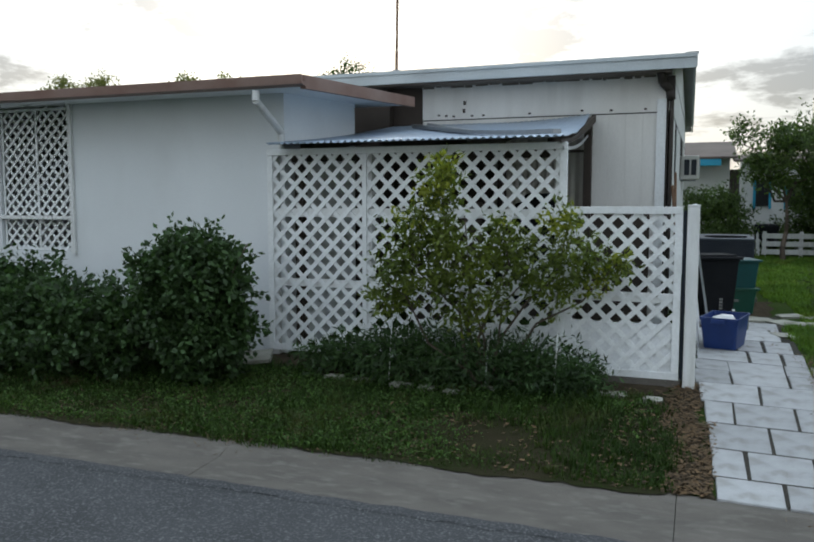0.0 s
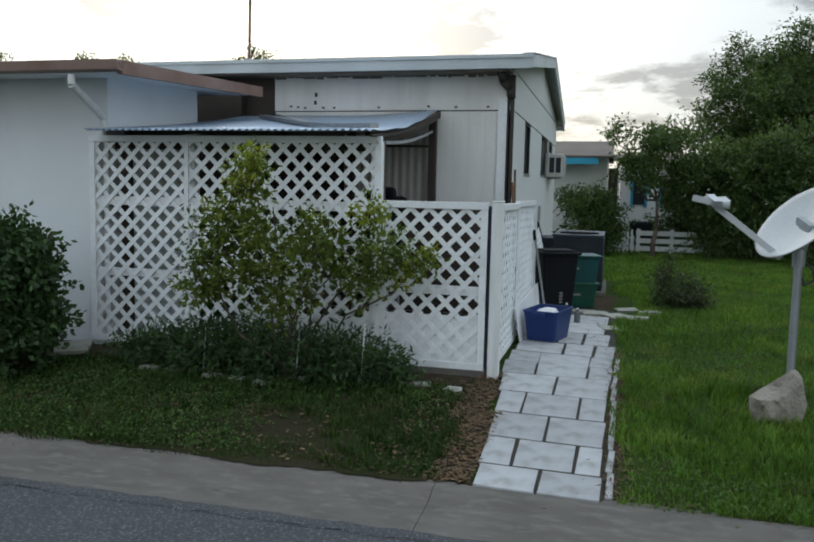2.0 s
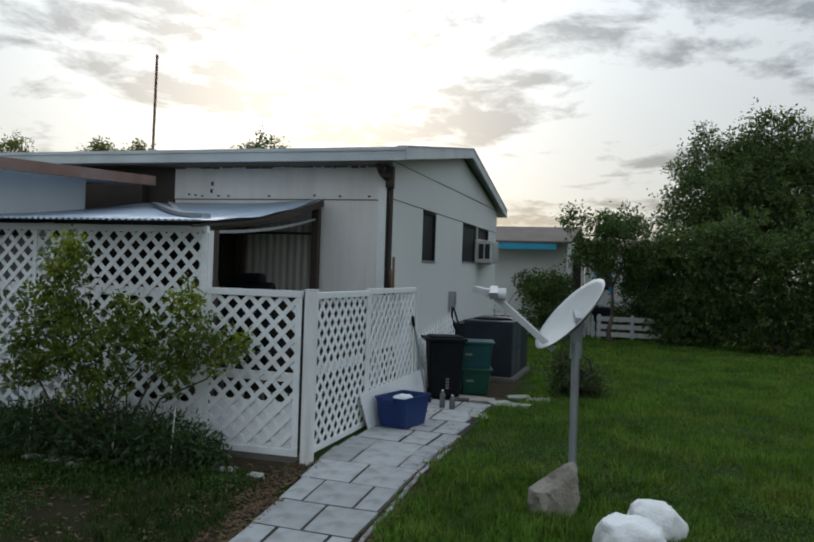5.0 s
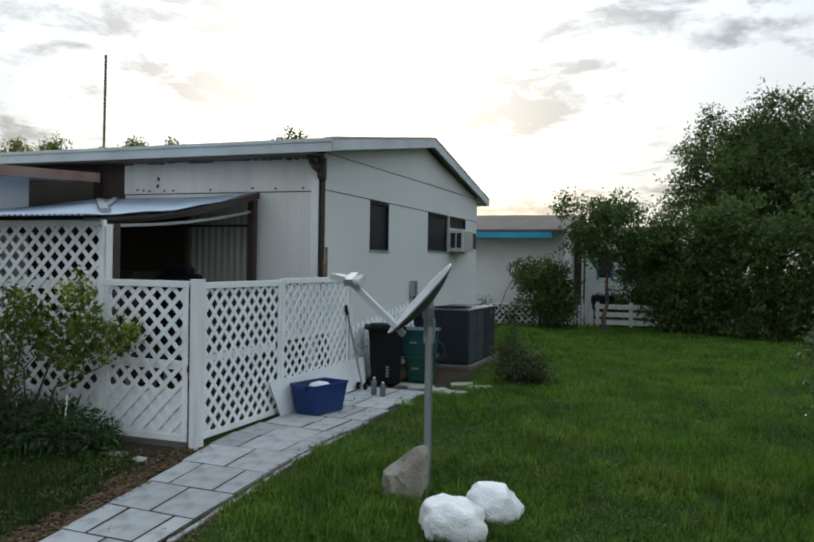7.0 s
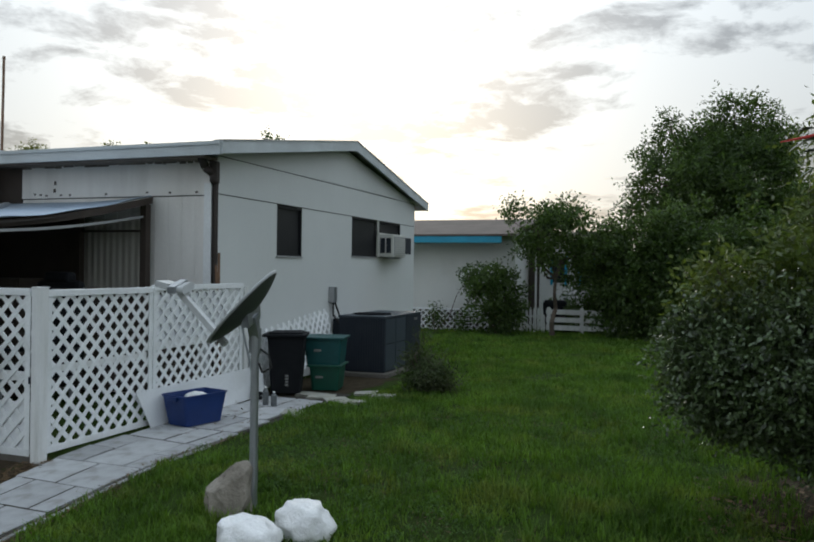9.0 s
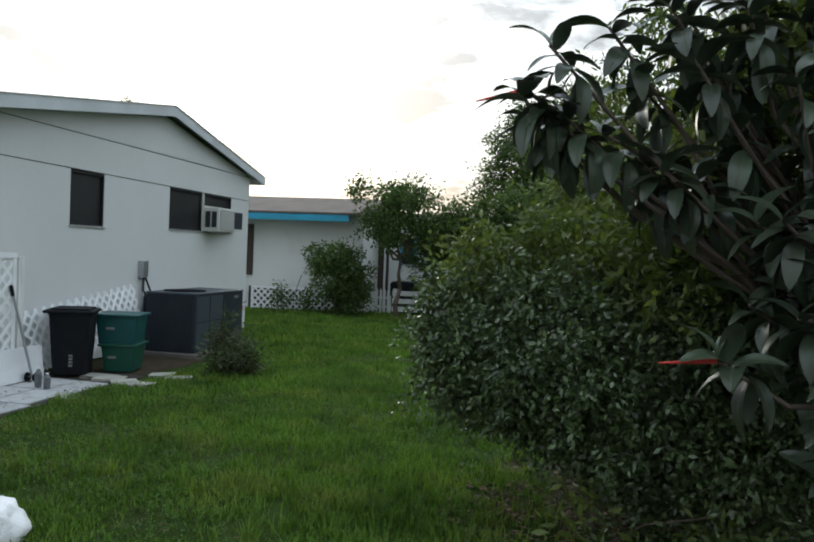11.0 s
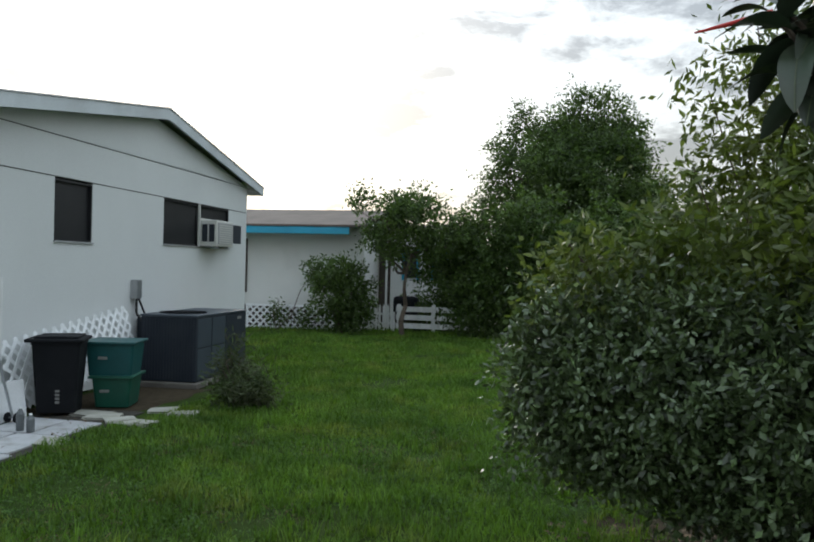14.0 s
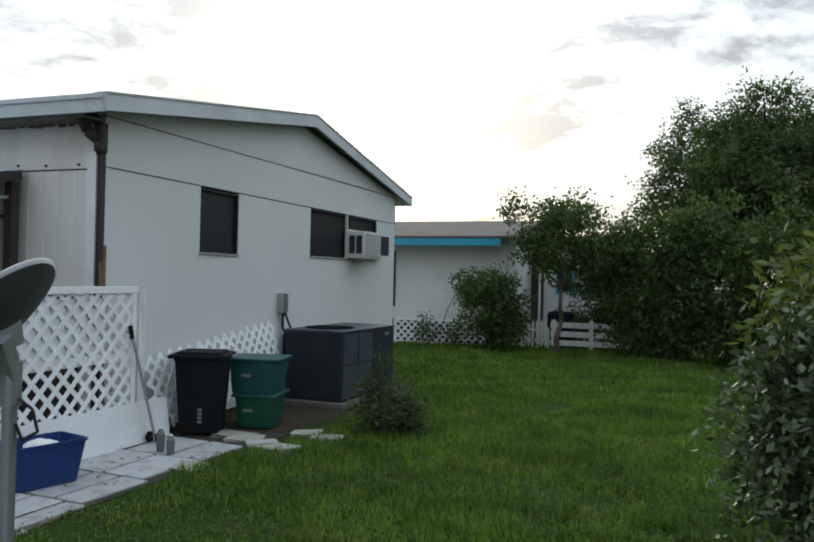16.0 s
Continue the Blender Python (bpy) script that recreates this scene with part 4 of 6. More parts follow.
# unseen dark boards, added so the gaps of the lattice look dark
part("low_boarding", B(-2.425, -0.5, 10.03, 10.075, 0.05, 1.38), M_DARKBROWN, pc, "added dark boards low on the porch wall that darken the lattice gaps")
# loose metal lengths lying on the sheet
for k, (a, b, w) in enumerate((((-3.3, 9.5), (-1.12, 7.15), 0.085), ((-3.15, 9.62), (-2.1, 8.2), 0.06))):
    bm = bmesh.new()
    side_ = Vector((b[1] - a[1], a[0] - b[0], 0)).normalized() * w / 2
    rings = []
    for t in np.linspace(0, 1, 7):
        p = Vector((a[0] + (b[0] - a[0]) * t, a[1] + (b[1] - a[1]) * t, 0))
        p.z = cover_z(p.x, p.y) + 0.035
        rings.append([bm.verts.new(p + side_ * u + Vector((0, 0, 0.02 * v))) for u, v in ((-1, -1), (1, -1), (1, 1), (-1, 1))])
    for r0_, r1_ in zip(rings, rings[1:]):
        for c in range(4):
            bm.faces.new((r0_[c], r0_[(c + 1) % 4], r1_[(c + 1) % 4], r1_[c]))
    bm.faces.new(rings[0])
    bm.faces.new(rings[-1])
    bmesh.ops.recalc_face_normals(bm, faces=bm.faces)
    tagged(part("metal_rail", bm, M_STEEL), "grey metal rail lying on the patio roof", "rail", "loose rails")

# dark junk chair under the cover
ch = thing("patio_chair", (-1.6, 8.6, 0), "dark padded patio chair under the roof", "chair")
part("seat", B(-1.88, -1.28, 8.3, 8.85, 0.42, 0.56, 0.05), M_BIN, ch)
bm = bmesh.new()
box(bm, -1.9, -1.26, 8.85, 8.98, 0.55, 1.50, 0.06)
box(bm, -1.78, -1.4, 8.84, 8.99, 1.46, 1.60, 0.05)
part("backrest", bm, M_BIN, ch)
for a in (-1.85, -1.33):
    for b in (8.34, 8.82):
        part("leg", R((a, b, 0), (a, b, 0.43), 0.02), M_STEEL, ch)
for a in (-1.93, -1.25):
    part("armrest", B(a - 0.04, a + 0.04, 8.35, 8.9, 0.68, 0.74, 0.02), M_BIN, ch)
tb = thing("storage_cabinet", (-2.9, 9.4, 0), "dark wooden cabinet standing in the porch", "cabinet")
part("body", B(-3.3, -2.5, 9.2, 9.8, 0.05, 1.5), M_DARKBROWN, tb)
part("door", B(-3.28, -2.91, 9.18, 9.199, 0.08, 1.46), M_DARKBROWN, tb)
part("door", B(-2.89, -2.52, 9.18, 9.199, 0.08, 1.46), M_DARKBROWN, tb)

# ---------------------------------------------------------------- things along the side path
bd = thing("leaning_board", (0.06, 9.5, 0), "white flat board leaning along the lattice foot", "board")
bm = bmesh.new()
vs = [bm.verts.new(c) for c in ((0.09, 8.40, 0.03), (0.09, 10.66, 0.03), (0.045, 10.66, 0.41), (0.045, 8.22, 0.41))]
fc = bm.faces.new(vs)
ex = bmesh.ops.extrude_face_region(bm, geom=[fc])
bmesh.ops.translate(bm, verts=[e for e in ex["geom"] if isinstance(e, bmesh.types.BMVert)], vec=(0.012, 0, 0))
part("board", bm, M_BOARD, bd)


def tub(bm, w0, d0, w1, d1, z0, z1, t=0.012, rim=0.02, bevel=0.02):
    """An open tub: tapered walls, floor, and a rolled rim, round the local origin."""
    def ring(w, d, z, r=0.035, n=5):
        pts = []
        for cx, cy, a0 in ((w / 2 - r, d / 2 - r, 0), (-w / 2 + r, d / 2 - r, 90), (-w / 2 + r, -d / 2 + r, 180), (w / 2 - r, -d / 2 + r, 270)):
            for k in range(n):
                a = radians(a0 + 90 * k / (n - 1))
                pts.append(bm.verts.new((cx + r * math.cos(a), cy + r * math.sin(a), z)))
        return pts
    rs = [ring(w0, d0, z0), ring(w1, d1, z1 - rim), ring(w1 + rim, d1 + rim, z1 - rim), ring(w1 + rim, d1 + rim, z1), ring(w1 - t, d1 - t, z1), ring(w0 - t, d0 - t, z0 + 0.012)]
    n = len(rs[0])
    for a, b in zip(rs, rs[1:]):
        for i in range(n):
            bm.faces.new((a[i], a[(i + 1) % n], b[(i + 1) % n], b[i]))
    bm.faces.new(rs[0])
    bm.faces.new(rs[-1])


bb = thing("recycling_tub", (0, 0, 0), "blue plastic recycling tub with a white bag in it", "recycling bin")
bm = bmesh.new()
tub(bm, 0.36, 0.44, 0.42, 0.54, 0.0, 0.33)
part("tub", bm, M_BLUE, bb)
for sy in (-1, 1):
    part("handle", B(-0.08, 0.08, sy * 0.29 - 0.012, sy * 0.29 + 0.012, 0.27, 0.315, 0.005), M_BLUE, bb)
bb.matrix_basis = pose(0.345, 8.800, 0.036, 0, 0, -14) @ Matrix.Diagonal((0.86, 1.06, 0.96, 1))
bg = bmesh.new()
bmesh.ops.create_icosphere(bg, subdivisions=3, radius=0.12)
for v in bg.verts:
    v.co *= 1 + 0.25 * noise.noise(v.co * 14)
    v.co.z *= 0.55
bmesh.ops.translate(bg, verts=bg.verts, vec=(0.34, 8.84, 0.29))
tagged(part("plastic_bag", bg, M_BAG, smooth=True), "crumpled white bag inside the blue tub", "bag")

wb = thing("wheeled_bin", (0, 0, 0), "black wheeled rubbish bin with a closed lid", "rubbish bin")
bm = bmesh.new()
tub(bm, 0.42, 0.42, 0.52, 0.52, 0.03, 0.82)
part("body", bm, M_BIN, wb)
bm = bmesh.new()
box(bm, -0.33, 0.30, -0.30, 0.30, 0.825, 0.865, 0.015)
box(bm, -0.24, 0.24, -0.23, 0.23, 0.86, 0.89, 0.014)
part("lid", bm, M_BIN, wb)
part("handle", R((-0.2, 0.29, 0.79), (0.2, 0.29, 0.79), 0.016), M_BIN, wb)
for sx in (-0.17, 0.17):
    part("wheel", R((sx - 0.03, 0.2, 0.09), (sx + 0.03, 0.2, 0.09), 0.09, n=16), M_BIN, wb)
for k in range(4):
    part("label_bar", B(0.0, 0.045, -0.2405, -0.226, 0.14 + k * 0.042, 0.165 + k * 0.042), M_LABEL, wb, "pale printed bars")
wb.matrix_basis = pose(0.25, 10.98, 0.02, 0, 0, 22) @ Matrix.Diagonal((0.9, 0.9, 0.92, 1))

for nm, z, w, h, m_, lab, dx in (("storage_tub", 0.02, 0.42, 0.33, M_GREEN, "dark green plastic tub on the ground behind the bin", 0.0), ("storage_tub", 0.366, 0.52, 0.36, M_TEAL, "teal plastic tub stacked on a green one", -0.03)):
    g = thing(nm, (0, 0, 0), lab, "tub", "stacked tubs")
    bm = bmesh.new()
    tub(bm, w - 0.06, 0.44, w, 0.5, 0.0, h)
    part("tub", bm, m_, g)
    part("lid", B(-w / 2 - 0.03, w / 2 + 0.03, -0.28, 0.28, h - 0.012, h + 0.014, 0.006), m_, g)
    part("label_bar", B(-0.12, -0.02, -0.249, -0.236, h * 0.5, h * 0.5 + 0.03), M_LABEL, g)
    g.matrix_basis = pose(0.54 + dx, 11.62, z, 0, 0, 14)

for bx, by, bh in ((0.47, 10.05, 0.22), (0.60, 10.02, 0.17)):
    bo = thing("plastic_bottle", (bx, by, 0.03), "dull clear plastic bottle standing beside the bin", "bottle", "bottles")
    part("body", R((bx, by, 0.03), (bx, by, 0.03 + bh * 0.7), 0.035, 0.037, 12), M_CLEAR, bo)
    part("neck", R((bx, by, 0.03 + bh * 0.7), (bx, by, 0.03 + bh * 0.93), 0.035, 0.014, 12), M_CLEAR, bo)
    part("cap", R((bx, by, 0.03 + bh * 0.93), (bx, by, 0.03 + bh), 0.015, 0.015, 10), M_POSTW, bo)

# lattice offcut leaning on the wall behind the bins
lattice("lattice_offcut", 2.5, 0.77, "loose white lattice offcut leaning on the wall", pose(0.0, 10.62, 0.04, -13, 0, 88.5) @ pose(0, 0, 0, 0, -6.4, 0), frame_w=0, category="lattice")

# edger tool leaning on the fence end, other sticks at the corner
ed = thing("lawn_edger", (0.14, 10.3, 0), "old wheeled lawn edger leaning on the lattice", "garden tool")
part("shaft", R((0.19, 10.32, 0.10), (0.045, 10.16, 1.02), 0.014), M_STEEL, ed, "thin dark metal shaft")
part("handle", R((0.045, 10.16, 1.0), (0.03, 10.145, 1.12), 0.019), M_BIN, ed)
for o in (-0.05, 0.05):
    part("wheel", R((0.18 + o, 10.32, 0.085), (0.18 + o + 0.022, 10.32, 0.085), 0.05, n=14), M_BIN, ed)
part("axle", R((0.11, 10.32, 0.085), (0.26, 10.32, 0.085), 0.008), M_STEEL, ed)
for a, b in (((-0.18, 10.02, 0.02), (-0.22, 10.07, 1.85)), ((-0.1, 9.98, 0.02), (-0.25, 10.05, 1.7))):
    tagged(part("garden_stick", R(a, b, 0.016), M_RUST), "weathered garden tool handle leaning at the corner", "stick", "leaning sticks")

# package air conditioner on a slab
tagged(part("concrete_pad", B(-0.05, 0.90, 12.90, 14.75, 0, 0.07, 0.01), M_KERB), "concrete pad under the air conditioner", "pad")
pk = thing("package_air_conditioner", (0.4, 13.8, 0.07), "large dark grey outdoor air conditioning unit", "air conditioner")
X0, X1, Y0, Y1, Z0, Z1 = 0.06, 0.835, 13.0, 14.70, 0.075, 0.945
part("body", B(X0, X1, Y0, Y1, Z0, Z1 - 0.03, 0.01), M_ACDARK, pk)
part("top", B(X0 - 0.012, X1 + 0.012, Y0 - 0.012, Y1 + 0.012, Z1 - 0.03, Z1, 0.008), M_ACPANEL, pk, "slate grey top cover")
part("side_panel", B(X1 + 0.001, X1 + 0.008, 13.95, Y1 - 0.01, Z0 + 0.02, Z1 - 0.04), M_ACDARK, pk)
for a, b in ((Z0 + 0.03, 0.5), (0.52, Z1 - 0.05)):
    part("access_panel", B(X1 + 0.001, X1 + 0.01, Y0 + 0.03, 13.45, a, b, 0.003), M_ACPANEL, pk, "slate blue access panel")
    part("access_panel", B(X1 + 0.001, X1 + 0.01, 13.48, 13.92, a, b, 0.003), M_ACPANEL, pk)
for k in range(18):
    xa = X0 + 0.03 + k * 0.041
    part("louvre", B(xa, xa + 0.014, Y0 - 0.010, Y0 - 0.001, Z0 + 0.03, Z1 - 0.05), M_ACDARK, pk)
bm = bmesh.new()
for r in (0.08, 0.14, 0.20, 0.26, 0.31):
    bmesh.ops.create_cone(bm, cap_ends=False, segments=32, radius1=r, radius2=r, depth=0.012, matrix=Matrix.Translation((0.45, 13.42, Z1 + 0.012)))
for k in range(8):
    a = k * math.pi / 8
    rod(bm, (0.45 - 0.31 * math.cos(a), 13.42 - 0.31 * math.sin(a), Z1 + 0.018), (0.45 + 0.31 * math.cos(a), 13.42 + 0.31 * math.sin(a), Z1 + 0.018), 0.004, n=5)
part("fan_grille", bm, M_BIN, pk, "round black fan grille")
part("nameplate", B(X1 + 0.0085, X1 + 0.011, 14.35, 14.5, 0.82, 0.86), M_LABEL, pk)
part("duct", B(HX + 0.02, X0 - 0.002, 13.5, 14.5, 0.3, 0.85), M_ACDARK, pk)
ob_ = thing("orange_bucket", (0.43, 15.3, 0), "orange plastic bucket behind the air conditioner", "bucket")
part("bucket", R((0.43, 15.3, 0), (0.43, 15.3, 0.60), 0.13, 0.15, 18), M_ORANGE, ob_)
part("rim", R((0.43, 15.3, 0.58), (0.43, 15.3, 0.62), 0.16, 0.16, 18), M_ORANGE, ob_)

# ---------------------------------------------------------------- satellite dish on its post
PB = Vector((2.30, 6.72, -0.06))
ds = thing("satellite_dish", PB, "grey satellite dish on a steel post", "satellite dish")
part("post", R(PB - Vector((0, 0, 0.05)), PB + Vector((0, 0, 1.26)), 0.03, n=14), M_STEEL, ds, "galvanised steel post")
part("collar", R(PB + Vector((0, 0, 1.12)), PB + Vector((0, 0, 1.30)), 0.045, n=14), M_STEEL, ds)
nrm = Vector((-0.69, -0.28, 0.66)).normalized()
up = Vector((0.47, -0.04, 0.5))
up = (up - nrm * up.dot(nrm)).normalized()
side = up.cross(nrm).normalized()
cen = Vector((2.235, 6.61, 1.415)) - nrm * 0.02
bm = bmesh.new()
rings = []
for i in range(11):
    t = i / 10
    rings.append([bm.verts.new(cen + (up * (0.345 * t * math.sin(2 * math.pi * k / 40)) + side * (0.375 * t * math.cos(2 * math.pi * k / 40))) + nrm * (0.075 * (t * t - 1))) for k in range(40)] if i else [bm.verts.new(cen - nrm * 0.075)])
for k in range(40):
    bm.faces.new((rings[0][0], rings[1][k], rings[1][(k + 1) % 40]))
    for i in range(1, 10):
        bm.faces.new((rings[i][k], rings[i + 1][k], rings[i + 1][(k + 1) % 40], rings[i][(k + 1) % 40]))
refl = part("reflector", bm, M_DISH, ds, smooth=True)
so = refl.modifiers.new("thickness", "SOLIDIFY")
so.thickness = 0.006
bm = bmesh.new()
rings = []
for i in range(1, 9):
    t = 0.965 * i / 8
    rings.append([bm.verts.new(cen + (up * (0.345 * t * math.sin(2 * math.pi * k / 40)) + side * (0.375 * t * math.cos(2 * math.pi * k / 40))) + nrm * (0.075 * (t * t - 1) - 0.014)) for k in range(40)])
for k in range(40):
    for i in range(7):
        bm.faces.new((rings[i][k], rings[i + 1][k], rings[i + 1][(k + 1) % 40], rings[i][(k + 1) % 40]))
bm.faces.new(rings[0])
part("back_shell", bm, M_DISHBACK, ds, "dark grey back of the dish with its shade in the colour", smooth=True)
lnb = Vector((1.68, 6.65, 1.52))
part("feed_arm", BEAM((2.15, 6.57, 1.13), lnb + Vector((0.02, 0, -0.03)), 0.035, 0.045), M_DISH, ds, "grey feed arm")
bm = bmesh.new()
for o in (-0.05, 0.0, 0.05):
    c = lnb + side * o
    rod(bm, c, c + (cen - lnb).normalized() * 0.10 + Vector((0, 0, 0.02)), 0.025, 0.035, 12)
    rod(bm, c, c - (cen - lnb).normalized() * 0.06, 0.022, 0.022, 10)
part("receiver", bm, M_DISH, ds, "three receiver horns")
part("receiver_housing", BEAM(lnb - (cen - lnb).normalized() * 0.03, lnb - (cen - lnb).normalized() * 0.15, 0.15, 0.045), M_DISH, ds, "pale receiver housing")
part("receiver_body", BEAM(lnb - side * 0.11 + Vector((0, 0, 0.01)), lnb + side * 0.11 + Vector((0, 0, 0.01)), 0.06, 0.05), M_STEEL, ds)
bm = bmesh.new()
beam(bm, PB + Vector((0, 0, 1.24)), cen - nrm * 0.10, 0.07, 0.07)
beam(bm, cen - nrm * 0.09 - side * 0.12, cen - nrm * 0.09 + side * 0.12, 0.05, 0.12)
part("mount", bm, M_STEEL, ds, "steel back bracket")
bm = bmesh.new()
loop = [PB + Vector((0, 0, 0.06)) + Vector(c) for c in ((0.03, 0.0, 1.10), (0.10, 0.02, 1.05), (0.12, 0.03, 0.96), (0.05, 0.02, 0.92), (0.032, 0.0, 0.99))]
for a, b in zip(loop, loop[1:]):
    rod(bm, a, b, 0.007, n=6)
part("cable", bm, M_CABLE, ds, "black coiled cable")


def lump(name, loc, size, seed, material, label, category, rough=0.3, freq=3.0, flat=0.0, group=""):
    bm = bmesh.new()
    bmesh.ops.create_icosphere(bm, subdivisions=4, radius=1.0)
    for v in bm.verts:
        p = v.co * freq + Vector((seed, seed * 2, 0))
        if material is M_BAG:
            v.co *= 1 - 0.16 * abs(noise.noise(p * 1.1)) - 0.08 * abs(noise.noise(p * 3.1 + Vector((9, 0, 0))))
        v.co *= 1 + rough * noise.noise(p * 0.6) + rough * 0.4 * noise.noise(p * 1.7) + rough * 0.15 * noise.noise(p * 4)
        if material is M_BAG:
            # gathered into a peak on one side, slumped on the other
            v.co.z = min(v.co.z, 0.72 + 0.4 * noise.noise(p * 0.9)) + 0.25 * max(0.0, -v.co.x - 0.25) * max(0.0, v.co.z)
            v.co += Vector((1, 1, 1)) * (0.06 * noise.noise(p * 2.7) + 0.025 * noise.noise(p * 6.1))
        v.co = Vector((v.co.x * size[0], v.co.y * size[1], max(v.co.z * size[2], -size[2] * flat)))
    zmin = min(v.co.z for v in bm.verts)
    bmesh.ops.translate(bm, verts=bm.verts, vec=Vector(loc) - Vector((0, 0, zmin)))
    return tagged(part(name, bm, material, smooth=material is M_BAG), label, category, group)


bm = bmesh.new()
# a wedge: high beside the post, low on the other side
for p_ in ((2.027, 6.53, -0.110), (2.345, 6.46, -0.110), (2.320, 6.66, -0.110), (2.053, 6.66, -0.110), (2.139, 6.42, -0.110), (1.993, 6.57, 0.092), (2.371, 6.50, 0.110), (2.173, 6.42, 0.120), (2.268, 6.57, 0.317), (2.311, 6.63, 0.308), (2.130, 6.58, 0.198), (2.337, 6.52, 0.230)):
    bm.verts.new(p_)
hull = bmesh.ops.convex_hull(bm, input=bm.verts)
bmesh.ops.delete(bm, geom=[g for g in hull["geom_interior"] if isinstance(g, bmesh.types.BMVert)], context="VERTS")
bmesh.ops.triangulate(bm, faces=bm.faces)
bmesh.ops.subdivide_edges(bm, edges=bm.edges, cuts=4, use_grid_fill=True)
for v in bm.verts:
    v.co += Vector((1, 1, 0.8)) * (0.034 * noise.noise(v.co * 8)) + Vector((0.6, 0.6, 1)) * (0.014 * noise.noise(v.co * 27))
tagged(part("boulder", bm, M_ROCK), "grey angular boulder at the foot of the dish post", "rock")
lump("white_bag", (2.73, 5.92, -0.135), (0.24, 0.18, 0.20), 8.1, M_BAG, "white plastic bag lying on the lawn", "bag", 0.3, 1.3, 0.6, "white bags")
lump("white_bag", (2.89, 6.36, -0.10), (0.21, 0.17, 0.185), 5.7, M_BAG, "full white plastic bag on the lawn", "bag", 0.3, 1.3, 0.6, "white bags")

# ---------------------------------------------------------------- neighbour's house behind the lawn
nb = thing("neighbour_house", (-4, 24, 0), "white house with a turquoise eave and brown roof", "house")
part("wall", B(-9, 0.75, 22.9, 23.1, 0, 2.75), M_FARWALL, nb, "white rendered wall")
part("side_wall", B(0.6, 0.75, 23.1, 28, 0, 2.75), M_FARWALL, nb)
part("back_wall", B(-9, 0.6, 27.9, 28, 0, 2.75), M_FARWALL, nb)
part("eave", prism([(22.2, 2.42), (22.24, 2.42), (22.24, 2.58), (22.2, 2.58)], "x", -9.2, 0.52), M_TURQ, nb, "turquoise eave board")
part("awning", prism([(22.24, 2.575), (22.95, 2.72), (22.95, 2.76), (22.24, 2.62)], "x", -9.2, 0.5), M_TURQ, nb)
part("roof", prism([(22.2, 2.60), (25.5, 3.2), (28.4, 2.7), (28.4, 2.75), (25.5, 3.25), (22.2, 2.65)], "x", -9.4, 0.9), M_FARROOF, nb, "brown shingle roof")
part("rear_wall", B(1.12, 3.6, 24.6, 24.75, 0, 2.6), M_FARWALL, nb, "white rear wall")
part("rear_roof", prism([(24.3, 2.6), (28.2, 2.95), (28.2, 3.0), (24.3, 2.66)], "x", 0.9, 3.9), M_FARROOF, nb)
for wx in (1.5, 2.3):
    w = part("window", B(wx, wx + 0.34, 24.57, 24.598, 1.35, 2.1), M_SCREEN, nb, "turquoise framed window")
    for fx in (wx - 0.07, wx + 0.34):
        part("window_frame", B(fx, fx + 0.07, 24.56, 24.597, 1.28, 2.17), M_TURQ, w)
part("porch_post", B(1.05, 1.10, 24.2, 24.25, 0, 2.6), M_FARWALL, nb)
# brown sheet across the open porch gap, drawn for the shade within
part("porch_door", B(0.78, 1.1, 24.62, 24.66, 0.1, 2.4), M_DARKBROWN, nb, "dark sheet in place of the shade in the porch gap")
bq = thing("covered_grill", (1.75, 23.6, 0), "black covered grill by the picket fence", "grill")
part("cover", B(1.42, 2.05, 23.4, 23.8, 0.25, 0.88, 0.08), M_BIN, bq)
for gx in (1.5, 1.97):
    part("leg", B(gx - 0.02, gx + 0.02, 23.55, 23.65, 0, 0.26), M_BIN, bq)
w = part("window", B(-2.66, -2.36, 22.87, 22.898, 0.9, 2.3), M_DARKBROWN, nb, "brown framed window")
# brown backing on the wall, put there as the shade behind the skirt
part("crawl_space", B(-2.45, 0.15, 22.87, 22.895, 0.0, 0.6), M_DARKBROWN, nb, "dark panel standing in for the shade behind the lattice skirt")
lattice("lattice_skirt", 2.4, 0.62, "white lattice skirting along the far house", pose(-2.3, 22.7, 0.0), pitch=0.13, width=0.05, category="lattice")
# picket fence and rail fence
for k in range(7):
    px = 0.83 + k * 0.105
    bm = prism([(px, 0.03), (px + 0.06, 0.03), (px + 0.06, 0.62), (px + 0.03, 0.70), (px, 0.62)], "y", 22.95, 22.97)
    if k == 0:
        pf = thing("picket_fence", (1.15, 22.97, 0), "low white picket fence", "fence")
    part("picket", bm, M_POSTW, pf)
for z in (0.18, 0.42):
    part("rail", B(0.80, 1.57, 22.975, 23.0, z, z + 0.05), M_POSTW, pf)
for px in (0.85, 1.5):
    part("post", B(px, px + 0.05, 23.002, 23.05, 0, 0.5), M_POSTW, pf)
rf = thing("rail_fence", (2.5, 22.97, 0), "white horizontal board fence", "fence")
for z in (0.10, 0.31, 0.52):
    part("board", B(1.60, 3.45, 22.93, 22.955, z, z + 0.13), M_POSTW, rf)
for px in (1.62, 2.5, 3.36):
    part("post", B(px, px + 0.09, 22.957, 23.03, 0, 0.70), M_POSTW, rf)

